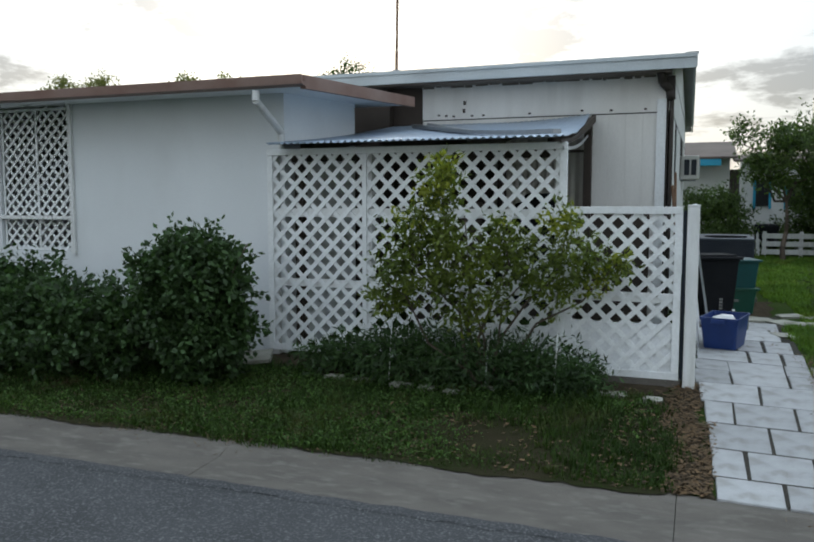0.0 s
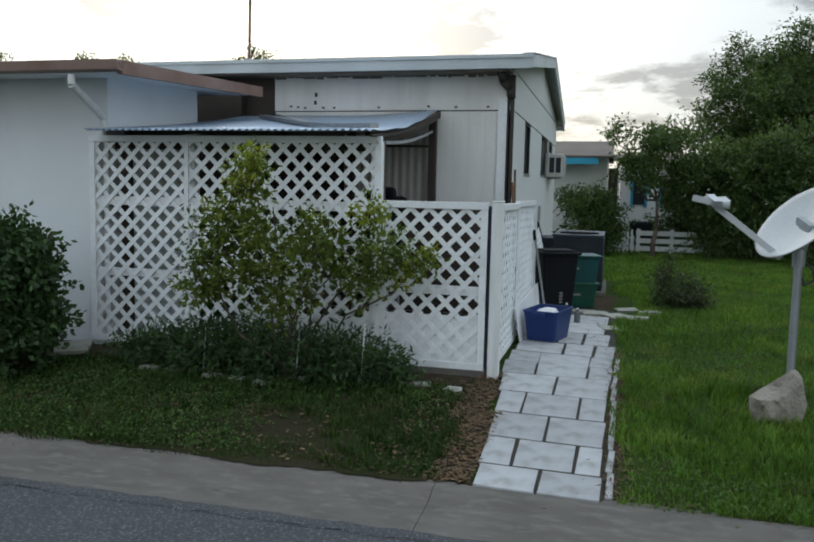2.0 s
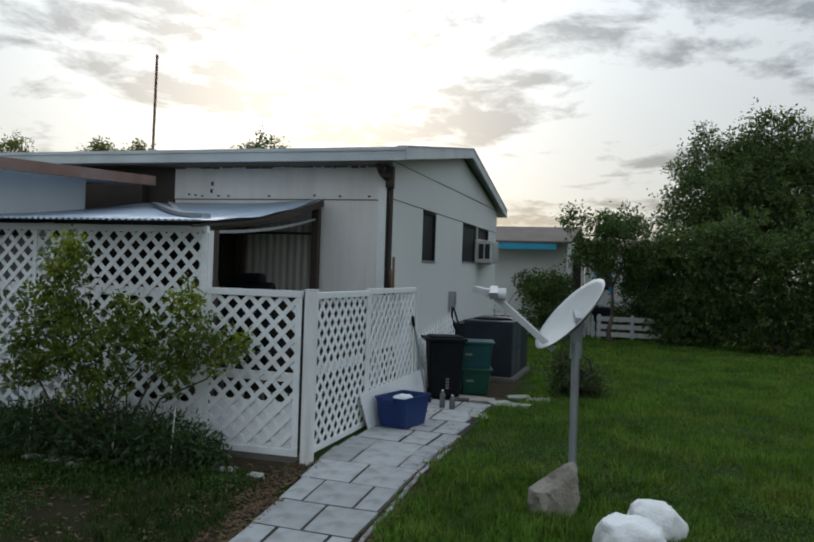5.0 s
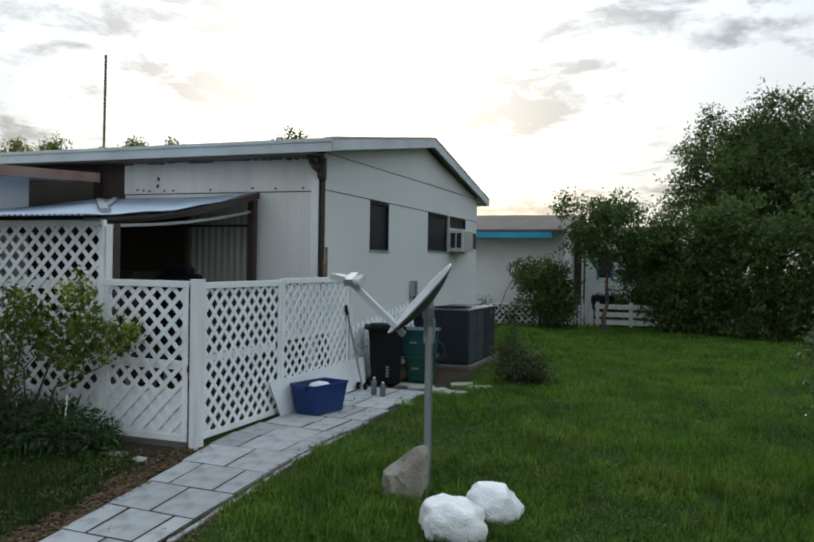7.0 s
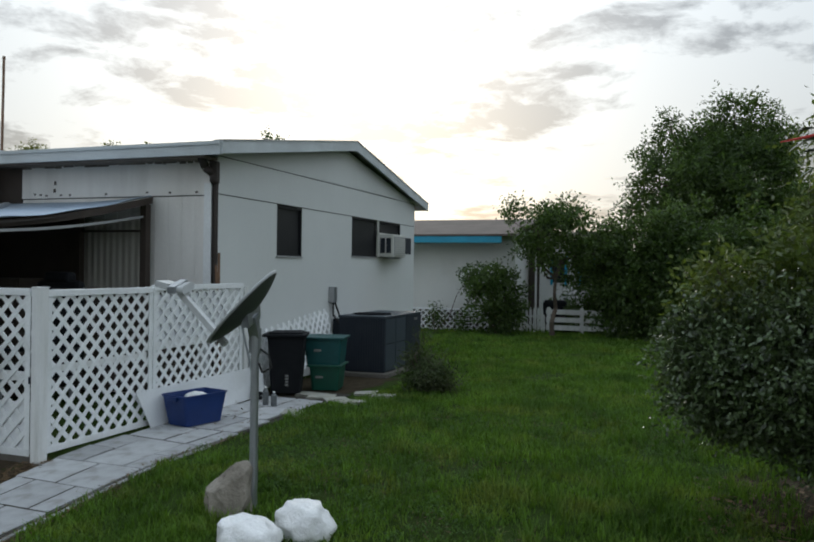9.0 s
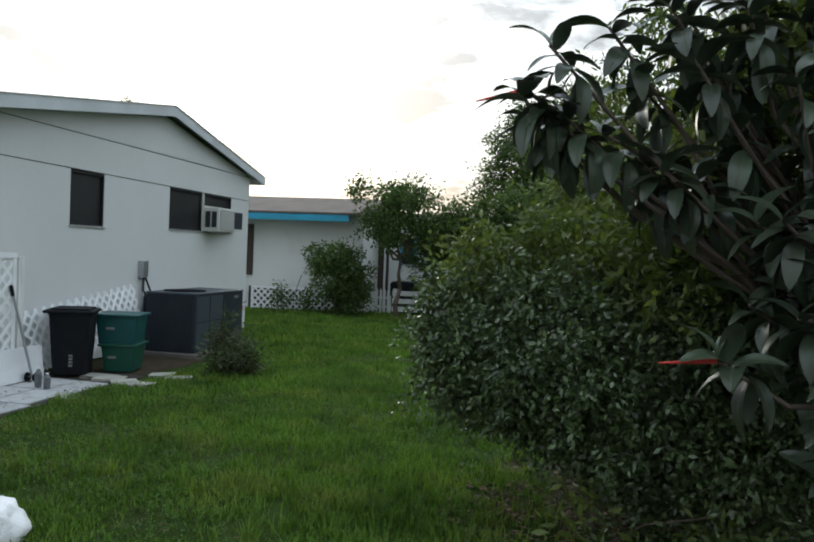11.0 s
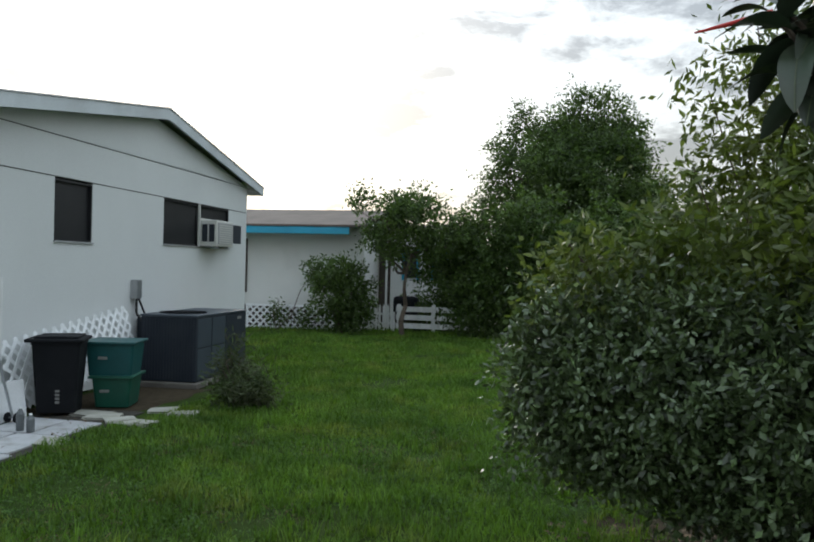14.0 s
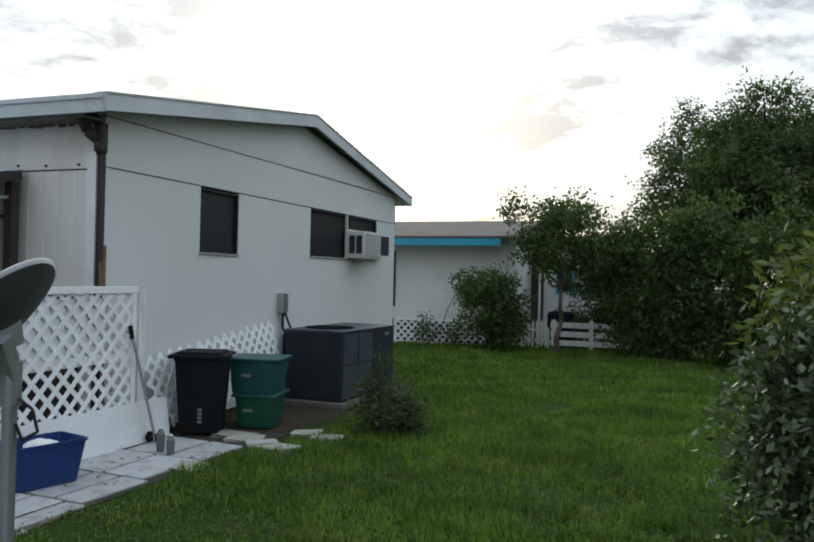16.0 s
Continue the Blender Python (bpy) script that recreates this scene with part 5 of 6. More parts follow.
# ---------------------------------------------------------------- planting
def plant(name, base, label, category, blobs, n, length, width, leaf, seed, tips=(), r=0.02, shell=0.45, rough=0.25, droop=0.2, group="", spray=0.0):
    t = thing(name, base, label, category, group)
    rng = np.random.default_rng(seed)
    if tips:
        bm = bmesh.new()
        stems(bm, rng, base, tips, r, r * 0.3)
        part("stem", bm, M_BARK, t, "thin brown stems")
    foliage("foliage", seed + 1, n, blobs, length, width, leaf, t, "", shell, rough, droop, spray=spray)
    return t


plant("ivy_hedge", (-5.6, 6.0, -0.121), "dark green leafy hedge before the white wall", "hedge",
      [(-7.2, 6.0, 0.45, 0.9, 0.6, 0.52), (-6.25, 5.95, 0.42, 0.75, 0.6, 0.52), (-5.5, 5.95, 0.36, 0.6, 0.6, 0.40), (-4.95, 6.0, 0.32, 0.4, 0.5, 0.36)], 24000, 0.06, 0.042, M_HEDGE, 31,
      [(-6.5, 6, 0.9), (-5.5, 6, 0.7), (-5.0, 6, 0.6), (-7.0, 6, 0.9)], 0.025, 0.6, spray=0.07)
plant("ivy_bush", (-4.2, 6.05, -0.116), "rounded dark green bush before the white wall", "bush",
      [(-4.12, 6.05, 0.55, 0.46, 0.45, 0.55), (-4.02, 6.0, 0.92, 0.36, 0.36, 0.30), (-4.33, 6.0, 0.84, 0.28, 0.35, 0.30), (-3.98, 6.05, 0.40, 0.32, 0.36, 0.38)], 21000, 0.06, 0.042, M_HEDGE, 33,
      [(-4.1, 6, 1.1), (-3.7, 6.1, 0.9), (-4.6, 6, 0.8), (-3.55, 6.0, 1.15)], 0.02, 0.6, spray=0.07)
plant("yellow_shrub", (-1.6, 6.55, -0.072), "airy yellow-green shrub in front of the lattice", "shrub",
      [(-1.88, 6.25, 1.73, 0.13, 0.12, 0.14), (-1.92, 6.25, 1.50, 0.15, 0.14, 0.16), (-2.10, 6.27, 1.26, 0.24, 0.20, 0.20), (-1.81, 6.25, 1.16, 0.20, 0.20, 0.20), (-2.26, 6.28, 0.97, 0.22, 0.20, 0.18), (-1.85, 6.24, 0.87, 0.25, 0.20, 0.20), (-1.44, 6.43, 1.22, 0.20, 0.18, 0.18), (-1.53, 6.39, 0.96, 0.22, 0.20, 0.20), (-1.23, 6.53, 0.99, 0.20, 0.18, 0.20), (-0.96, 6.63, 1.29, 0.14, 0.14, 0.18), (-0.89, 6.66, 1.03, 0.22, 0.20, 0.20), (-1.00, 6.61, 0.78, 0.22, 0.18, 0.16), (-0.63, 6.77, 1.00, 0.18, 0.14, 0.10), (-2.33, 6.29, 0.71, 0.20, 0.18, 0.16), (-1.63, 6.33, 0.67, 0.25, 0.20, 0.16)],
      7200, 0.056, 0.025, M_LEAFY, 35, [(-1.88, 6.25, 1.79), (-2.21, 6.28, 1.21), (-2.38, 6.30, 0.82), (-1.42, 6.44, 1.25), (-0.93, 6.64, 1.29), (-0.54, 6.81, 1.02), (-1.23, 6.53, 0.89), (-1.71, 6.31, 1.40)], 0.014, 0.9, 0.2, 0.3, spray=0.07)
foliage("young_leaves", 36, 900, [(-1.88, 6.25, 1.77, 0.14, 0.12, 0.12), (-1.91, 6.25, 1.60, 0.12, 0.10, 0.10), (-0.95, 6.64, 1.37, 0.12, 0.10, 0.12), (-0.56, 6.80, 1.03, 0.12, 0.10, 0.06), (-0.76, 6.72, 0.86, 0.14, 0.10, 0.08), (-1.44, 6.44, 1.32, 0.14, 0.10, 0.08), (-2.18, 6.27, 1.36, 0.14, 0.10, 0.08)], 0.055, 0.024, M_YOUNG, bpy.data.objects["yellow_shrub"], "pale yellow young leaves", 0.9, 0.2, spray=0.05)
for sx, sh in ((-2.45, 0.46), (-1.58, 0.36), (-1.0, 0.46)):
    tagged(part("plant_stake", R((sx, 6.5, -0.09), (sx + 0.02, 6.53, sh), 0.006, n=6), M_POSTW), "thin white plant stake in the bed", "stake", "plant stakes")
lump("garden_stone", (-1.35, 6.75, -0.06), (0.18, 0.1, 0.18), 2.2, M_ROCK, "dark garden stone half hidden by leaves", "rock", 0.3, 2.0, 0.5)
plant("low_groundcover", (-1.9, 6.6, -0.067), "dark low leafy plants below the shrub", "plants",
      [(-3.0, 6.65, 0.1, 0.45, 0.3, 0.16), (-2.4, 6.6, 0.16, 0.5, 0.36, 0.26), (-1.8, 6.58, 0.17, 0.5, 0.36, 0.28), (-1.2, 6.6, 0.15, 0.45, 0.33, 0.26), (-0.85, 6.62, 0.08, 0.3, 0.28, 0.17)], 11000, 0.075, 0.017, M_HEDGE, 37, [(-2.9, 6.6, 0.2), (-2.4, 6.6, 0.36), (-1.9, 6.55, 0.4), (-1.4, 6.6, 0.36), (-0.9, 6.6, 0.22)], 0.008, shell=0.8)
plant("garden_weed_bush", (1.8, 11.9, 0), "small scruffy weed bush beside the air conditioner", "bush",
      [(1.85, 11.9, 0.17, 0.30, 0.28, 0.22), (2.1, 11.85, 0.14, 0.3, 0.25, 0.18), (1.68, 12.0, 0.42, 0.09, 0.09, 0.34), (1.8, 12.0, 0.48, 0.07, 0.07, 0.3), (1.95, 11.9, 0.35, 0.09, 0.09, 0.22), (2.15, 11.9, 0.28, 0.08, 0.08, 0.2)], 4200, 0.09, 0.016, M_WEED, 39, [(1.66, 12.0, 0.8), (1.8, 12, 0.78), (2.15, 11.9, 0.5), (1.95, 11.9, 0.6), (1.74, 11.95, 0.66)], 0.01, 0.95, spray=0.09)
# the dark small-leaved bush and the climbers above it
plant("box_leaf_bush", (6.5, 7.7, 0), "dense dark bush with small glossy leaves", "bush",
      [(5.62, 7.62, 1.05, 0.52, 0.44, 0.46), (5.48, 7.68, 0.95, 0.42, 0.38, 0.36), (5.42, 7.62, 1.18, 0.30, 0.30, 0.26), (5.58, 7.75, 0.76, 0.36, 0.34, 0.24), (6.10, 7.28, 1.06, 0.52, 0.50, 0.48), (6.55, 6.98, 1.0, 0.55, 0.52, 0.50), (7.05, 6.9, 1.0, 0.6, 0.55, 0.6), (6.3, 7.85, 1.1, 0.7, 0.6, 0.55), (5.95, 7.55, 0.68, 0.34, 0.34, 0.26), (6.35, 7.3, 0.55, 0.42, 0.40, 0.34), (6.85, 7.15, 0.5, 0.55, 0.5, 0.45), (7.5, 7.2, 0.8, 0.7, 0.6, 0.8), (5.75, 7.55, 1.36, 0.22, 0.22, 0.2), (6.3, 7.05, 1.4, 0.26, 0.26, 0.22), (5.32, 7.68, 1.32, 0.16, 0.18, 0.16), (6.8, 6.7, 1.35, 0.3, 0.28, 0.25)], 112000, 0.046, 0.022, M_LEAF, 41,
      [(5.6, 7.7, 1.2), (6.1, 7.3, 1.3), (6.6, 7.0, 1.3), (6.3, 7.9, 1.3), (7.1, 7.0, 1.3), (5.8, 7.6, 0.8)], 0.03, 0.6, 0.24, spray=0.08)
plant("climbing_shrub", (6.6, 8.4, 0), "tall light green climbing shrub above the dark bush", "shrub",
      [(5.40, 7.72, 1.52, 0.24, 0.24, 0.18), (5.74, 7.70, 1.66, 0.36, 0.34, 0.22), (6.15, 7.40, 1.70, 0.38, 0.38, 0.30), (6.52, 6.98, 1.74, 0.38, 0.38, 0.34), (6.60, 6.55, 1.66, 0.30, 0.30, 0.36), (6.65, 7.35, 2.0, 0.42, 0.42, 0.34), (7.1, 7.0, 2.0, 0.45, 0.45, 0.5), (7.3, 6.8, 1.6, 0.5, 0.4, 0.5), (5.36, 7.80, 1.66, 0.08, 0.08, 0.14), (6.2, 8.1, 1.9, 0.35, 0.3, 0.25), (6.42, 7.75, 2.15, 0.34, 0.3, 0.3), (6.85, 7.5, 2.4, 0.42, 0.4, 0.4), (7.35, 7.3, 2.7, 0.5, 0.4, 0.5), (6.75, 6.6, 2.3, 0.35, 0.3, 0.4), (7.2, 6.5, 2.75, 0.5, 0.35, 0.45), (7.6, 6.5, 2.3, 0.45, 0.4, 0.6), (6.95, 6.55, 1.9, 0.4, 0.3, 0.4)], 27000, 0.066, 0.026, M_LEAFVINE, 43,
      [(5.5, 7.8, 1.6), (5.8, 7.7, 1.75), (6.2, 7.4, 1.9), (6.5, 7.0, 1.95), (6.7, 7.3, 2.2), (7.2, 7.0, 2.3), (5.36, 7.8, 1.78)], 0.03, 0.8, 0.3, spray=0.09)
plant("willowy_shrub", (6.8, 7.9, 0), "tall thin shrub with airy sprays above the bush", "shrub",
      [(6.02, 7.8, 2.12, 0.13, 0.13, 0.14), (6.10, 7.85, 2.48, 0.15, 0.15, 0.16), (6.36, 7.75, 2.30, 0.22, 0.22, 0.2), (6.36, 7.8, 2.78, 0.24, 0.22, 0.2), (6.72, 7.7, 2.55, 0.28, 0.25, 0.26), (6.85, 7.8, 3.0, 0.32, 0.3, 0.26), (7.2, 7.7, 2.7, 0.4, 0.36, 0.4), (7.45, 7.8, 3.2, 0.4, 0.36, 0.36), (6.55, 7.85, 3.25, 0.16, 0.16, 0.18), (7.7, 7.7, 2.7, 0.45, 0.4, 0.6)], 8500, 0.062, 0.022, M_LEAFVINE, 44,
      [(6.0, 7.8, 2.2), (6.08, 7.85, 2.6), (6.36, 7.75, 2.5), (6.3, 7.8, 2.95), (6.72, 7.7, 2.8), (6.85, 7.8, 3.2), (7.2, 7.7, 3.0), (7.45, 7.8, 3.5), (6.52, 7.85, 3.4), (7.7, 7.7, 3.2)], 0.011, 0.95, 0.3, 0.35, spray=0.11)



def tree(name, base, trunk_top, label, blobs, n, length, width, seed, r, limbs, leaf=None, shell=0.55):
    t = thing(name, base, label, "tree")
    rng = np.random.default_rng(seed)
    bm = bmesh.new()
    base, top = Vector(base), Vector(trunk_top)
    pts = [base.lerp(top, k / 4) + (Vector((rng.normal() * 0.08, rng.normal() * 0.08, 0)) if k else Vector((0, 0, 0))) for k in range(5)]
    for k in range(4):
        rod(bm, pts[k], pts[k + 1], r * (1 - 0.14 * k), r * (1 - 0.14 * (k + 1)), 10)
    stems(bm, rng, pts[4], limbs, r * 0.5, r * 0.12, 0.15)
    part("trunk", bm, M_BARK, t, "grey-brown trunk and limbs")
    foliage("crown", seed + 1, n, blobs, length, width, leaf or M_LEAFTREE, t, "", shell, 0.42, 0.25, spray=length * 1.5)
    return t


rt = np.random.default_rng(77)


def crown(cx, cy, cz, rx, ry, rz, n, size):
    out = []
    for _ in range(n):
        d = rt.normal(size=3)
        d /= np.linalg.norm(d)
        s = size * (0.6 + 0.8 * rt.random())
        k = 0.55 + 0.4 * rt.random()
        out.append((cx + d[0] * rx * k, cy + d[1] * ry * k, cz + d[2] * rz * k, s, s, s * 0.8))
    return out


tree("garden_tree", (2.0, 21.6, 0), (2.1, 21.6, 1.5), "small spreading tree behind the lawn", crown(1.9, 21.6, 2.5, 1.0, 0.9, 0.65, 14, 0.36) + [(1.0, 21.6, 3.2, 0.3, 0.3, 0.3), (2.5, 21.5, 3.1, 0.35, 0.3, 0.3), (3.0, 21.6, 2.4, 0.6, 0.6, 0.5), (3.2, 22.2, 1.6, 0.6, 0.5, 0.6), (2.7, 22.3, 2.0, 0.5, 0.4, 0.45), (3.5, 22.2, 2.3, 0.6, 0.5, 0.6), (2.35, 22.2, 1.6, 0.3, 0.3, 0.4)], 13000, 0.10, 0.05, 51, 0.07,
     [(1.0, 21.6, 2.9), (1.6, 21.4, 3.0), (2.5, 21.6, 2.9), (3.0, 21.7, 2.4), (1.3, 21.8, 2.2)], shell=0.8)
FAR = lambda b: (5.1 + (b[0] - 5.1) * 1.15 - 0.1, 3.78 + (b[1] - 3.78) * 1.15, 1.6 + (b[2] - 1.6) * 1.15, b[3] * 1.15, b[4] * 1.15, b[5] * 1.15)
tree("big_tree", (5.9, 27.0, 0), (6.0, 27.0, 2.8), "tall dense dark tree behind the lawn",
     [FAR(b) for b in crown(6.2, 24.0, 3.7, 2.3, 1.9, 1.7, 70, 0.48) + [(6.0, 24.2, 3.4, 1.7, 1.3, 1.4), (4.5, 24.4, 5.3, 0.4, 0.4, 0.4), (4.75, 24.4, 5.75, 0.3, 0.3, 0.25), (4.3, 24.3, 4.7, 0.4, 0.4, 0.35), (4.1, 24.3, 4.1, 0.4, 0.4, 0.3), (5.1, 24.2, 5.2, 0.5, 0.5, 0.4), (5.9, 23.8, 5.6, 0.45, 0.4, 0.4), (6.2, 23.7, 6.05, 0.4, 0.3, 0.25), (6.75, 23.7, 5.9, 0.45, 0.4, 0.3), (7.3, 23.7, 5.3, 0.5, 0.4, 0.4), (6.5, 23.7, 5.3, 0.7, 0.6, 0.5), (5.6, 24, 4.9, 0.7, 0.6, 0.5), (3.85, 24, 3.3, 0.5, 0.5, 0.4), (4.0, 24.3, 4.9, 0.22, 0.2, 0.2)]], 88000, 0.115, 0.05, 53, 0.18,
     [(4.6, 27.2, 6.2), (6.4, 26.7, 6.4), (7.7, 26.8, 5.5), (5.2, 27.6, 4.4), (8.1, 27, 4.6), (7, 27.6, 5.3), (4.0, 27.3, 4.6)], shell=0.8)
plant("boundary_hedge", (6.0, 21.2, 0), "dense dark hedge along the far edge of the lawn", "hedge",
      [(3.7, 21.9, 1.0, 0.7, 0.7, 1.0), (4.4, 21.7, 1.2, 0.9, 0.8, 1.2), (5.4, 21.4, 1.4, 1.0, 0.8, 1.4), (6.5, 21.2, 1.5, 1.1, 0.8, 1.5), (7.6, 21, 1.5, 1.1, 0.8, 1.5), (8.8, 20.8, 1.5, 1.2, 0.8, 1.5), (4.0, 21.9, 2.2, 0.9, 0.7, 0.8), (5.0, 21.8, 2.5, 0.9, 0.7, 0.8), (10.2, 20.5, 1.5, 1.3, 0.9, 1.5), (11.6, 20, 1.6, 1.4, 1.0, 1.6)], 84000, 0.105, 0.055, M_LEAFTREE, 57, [(4.5, 21.7, 1.8), (6.5, 21.2, 2), (8.8, 20.8, 2)], 0.06, 0.55, 0.2, spray=0.14)
plant("round_bush", (0.5, 21.8, 0), "round leafy bush before the white wall", "bush",
      [(0.5, 21.8, 0.9, 0.75, 0.65, 0.8), (0.05, 21.8, 1.4, 0.45, 0.4, 0.4), (0.75, 21.8, 0.55, 0.48, 0.5, 0.5), (0.6, 21.7, 1.5, 0.4, 0.4, 0.3)], 9000, 0.085, 0.045, M_LEAFTREE, 59, [(0.2, 21.8, 1.6), (0.7, 21.8, 1.2), (-0.4, 21.8, 1.75)], 0.025, 0.7, spray=0.12)
plant("fence_shrubs", (2.7, 23.6, 0), "dark shrubs behind the white board fence", "shrub", [(1.9, 23.9, 0.4, 0.5, 0.3, 0.45), (2.6, 23.8, 0.6, 0.6, 0.4, 0.65), (3.3, 23.8, 0.8, 0.6, 0.4, 0.9), (3.0, 23.9, 1.4, 0.5, 0.4, 0.5)], 9000, 0.09, 0.05, M_LEAFTREE, 65, [(2.6, 23.8, 1.0), (3.3, 23.8, 1.4)], 0.02, 0.7, spray=0.12)
plant("wispy_bush", (-1.3, 22.2, 0), "thin bush climbing the lattice skirt", "bush", [(-1.3, 22.3, 0.4, 0.3, 0.25, 0.4), (-0.6, 22.3, 0.3, 0.3, 0.2, 0.3), (-0.2, 22.2, 1.5, 0.4, 0.3, 0.35)], 1200, 0.08, 0.04, M_LEAFTREE, 61, [(-1.3, 22.3, 0.8), (-0.3, 22.2, 1.7)], 0.015, 0.9)
for k, (tx, ty, tz, s, lf) in enumerate(((-24.6, 53.3, 11.0, 1.25, M_LEAFTREE), (-36.3, 50, 10.2, 0.9, M_FARLEAF), (-33.4, 50.5, 10.0, 0.9, M_FARLEAF), (-44.5, 50, 10.5, 1.2, M_FARLEAF), (-48, 50, 10.6, 1.2, M_FARLEAF))):
    tree("distant_tree", (tx, ty, 0), (tx, ty, tz - 1.5), "far tree whose crown shows above the roof", [(tx + s * a, ty + s * c, tz + s * b * 0.6, s * 0.42, s * 0.4, s * 0.32) for a, b, c in ((0, 0.5, 0), (-0.6, -0.1, 0.3), (0.7, 0.1, -0.2), (0.1, -0.6, 0.2), (-1.1, -0.8, 0), (1.2, -0.7, 0.1), (-0.3, -1.2, 0), (0.6, -1.4, 0))], 1500, 0.22, 0.11, 63 + k, 0.2, [(tx - s, ty, tz), (tx + s, ty, tz), (tx, ty, tz + 0.3 * s)], lf, 0.9)

# ---------------------------------------------------------------- rubber plant with large leaves
def rubber_leaf_mesh():
    v, f = [], []
    nl, nw = 12, 4
    for i in range(nl + 1):
        t = i / nl
        w = 0.036 * math.sin(math.pi * t ** 0.9) ** 0.6 if 0 < t < 1 else 0.002
        for j in range(nw + 1):
            s = (j / nw - 0.5) * 2
            v.append((0.19 * t, s * w, 0.018 * math.sin(math.pi * t) - 0.04 * t * t + 0.22 * abs(s) * w))
    for i in range(nl):
        for j in range(nw):
            a = i * (nw + 1) + j
            f.append((a, a + 1, a + nw + 2, a + nw + 1))
    for i in range(nl):
        b0 = len(v)
        for t in (i / nl, (i + 1) / nl):
            z = 0.018 * math.sin(math.pi * t) - 0.04 * t * t
            v += [(0.19 * t, -0.0016, z + 0.0025), (0.19 * t, 0.0016, z + 0.0025)]
        f.append((b0, b0 + 1, b0 + 3, b0 + 2))
    me = bpy.data.meshes.new("leaf")
    me.from_pydata(v, [], f)
    for p in me.polygons:
        p.use_smooth = True
    me.materials.append(M_RUBBER)
    me.materials.append(M_RIB)
    for p in me.polygons[nl * nw:]:
        p.material_index = 1
    return me


RLEAF = rubber_leaf_mesh()
rub = thing("rubber_plant", (7.7, 6.4, -0.085), "large rubber plant with broad dark glossy leaves", "plant")
rg = np.random.default_rng(91)
bm = bmesh.new()
# shoots that lean out towards the lawn, then the fuller mass behind and above them
ENDS = [(6.55, 5.37, 1.31), (5.98, 5.66, 2.22), (6.13, 5.70, 2.16), (6.28, 5.77, 2.07), (6.37, 5.73, 2.02), (6.28, 5.93, 2.01), (6.51, 5.82, 2.01), (6.74, 5.73, 1.82), (6.92, 5.80, 1.87), (6.26, 5.81, 2.39), (6.49, 5.77, 2.46), (6.65, 5.86, 2.21), (6.85, 5.70, 2.39), (7.05, 5.66, 2.19), (6.89, 5.86, 1.19), (7.07, 5.80, 1.06), (7.26, 5.75, 1.43), (7.20, 5.70, 1.82), (5.83, 5.66, 2.33), (6.15, 5.75, 2.59), (6.40, 5.89, 2.71), (6.69, 5.82, 2.68), (7.01, 5.75, 2.62), (7.14, 5.64, 0.86), (5.80, 5.62, 2.30), (5.86, 5.72, 2.20), (5.92, 5.60, 2.48)]
# the 44 shoots above z 2.9 are out of view, added to shade the bush
BACK_AND_SHADE = [(6.4 + 1.3 * rg.random(), 5.9 + 0.5 * rg.random(), 2.05 + 0.95 * rg.random()) for _ in range(34)] + [(6.95 + 1.5 * rg.random(), 5.4 + 1.6 * rg.random(), 2.9 + 0.9 * rg.random()) for _ in range(44)] + [(6.95 + 0.6 * rg.random(), 5.3 + 0.6 * rg.random(), 0.8 + 1.1 * rg.random()) for _ in range(14)] + [(6.72 + 0.5 * rg.random(), 5.45 + 0.5 * rg.random(), 1.45 + 0.55 * rg.random()) for _ in range(14)]
stems(bm, rg, (7.7, 6.4, -0.1), [(7.6, 6.2, 0.9), (7.65, 6.15, 1.2)], 0.05, 0.05, 0.02)
for e in ENDS + BACK_AND_SHADE:
    stems(bm, rg, (7.6, 6.2, 0.9), [e], 0.018, 0.007, 0.05)
part("stem", bm, M_BARK, rub, "woody branching stems")


def rosette(e, n, rise):
    """Places of n leaves round a shoot's end, the young ones upright, the old ones hanging."""
    e = Vector(e)
    for k in range(n):
        a = k * 137.5 + rg.random() * 25
        el = rise - k * 11 + rg.normal() * 8
        s = 0.8 + 0.45 * rg.random()
        back = (Vector((7.6, 6.2, 0.9)) - e).normalized() * 0.016 * k
        yield Matrix.Translation(e + back - ORIGIN[rub]) @ pose(0, 0, 0, rg.normal() * 15, -el, a) @ Matrix.Diagonal((s, s, s, 1))


for i, e in enumerate(ENDS):
    for m in rosette(e, 13, 68 if i == 0 else 40):
        ob = new("leaf", RLEAF)
        ob.parent = rub
        ob.matrix_basis = m
LV = np.array([tuple(v.co) for v in RLEAF.vertices])
LF = np.array([tuple(p.vertices) for p in RLEAF.polygons])
vs, fs = [], []
for e in BACK_AND_SHADE:
    for m in rosette(e, 13, 35):
        m = np.array(m)
        fs.append(LF + len(vs) * len(LV))
        vs.append(LV @ m[:3, :3].T + m[:3, 3])
raw("inner_leaves", np.concatenate(vs), np.concatenate(fs), M_RUBBER, rub, "dark leaves further inside the plant and added unseen ones above for shade", "stuff", smooth=True)
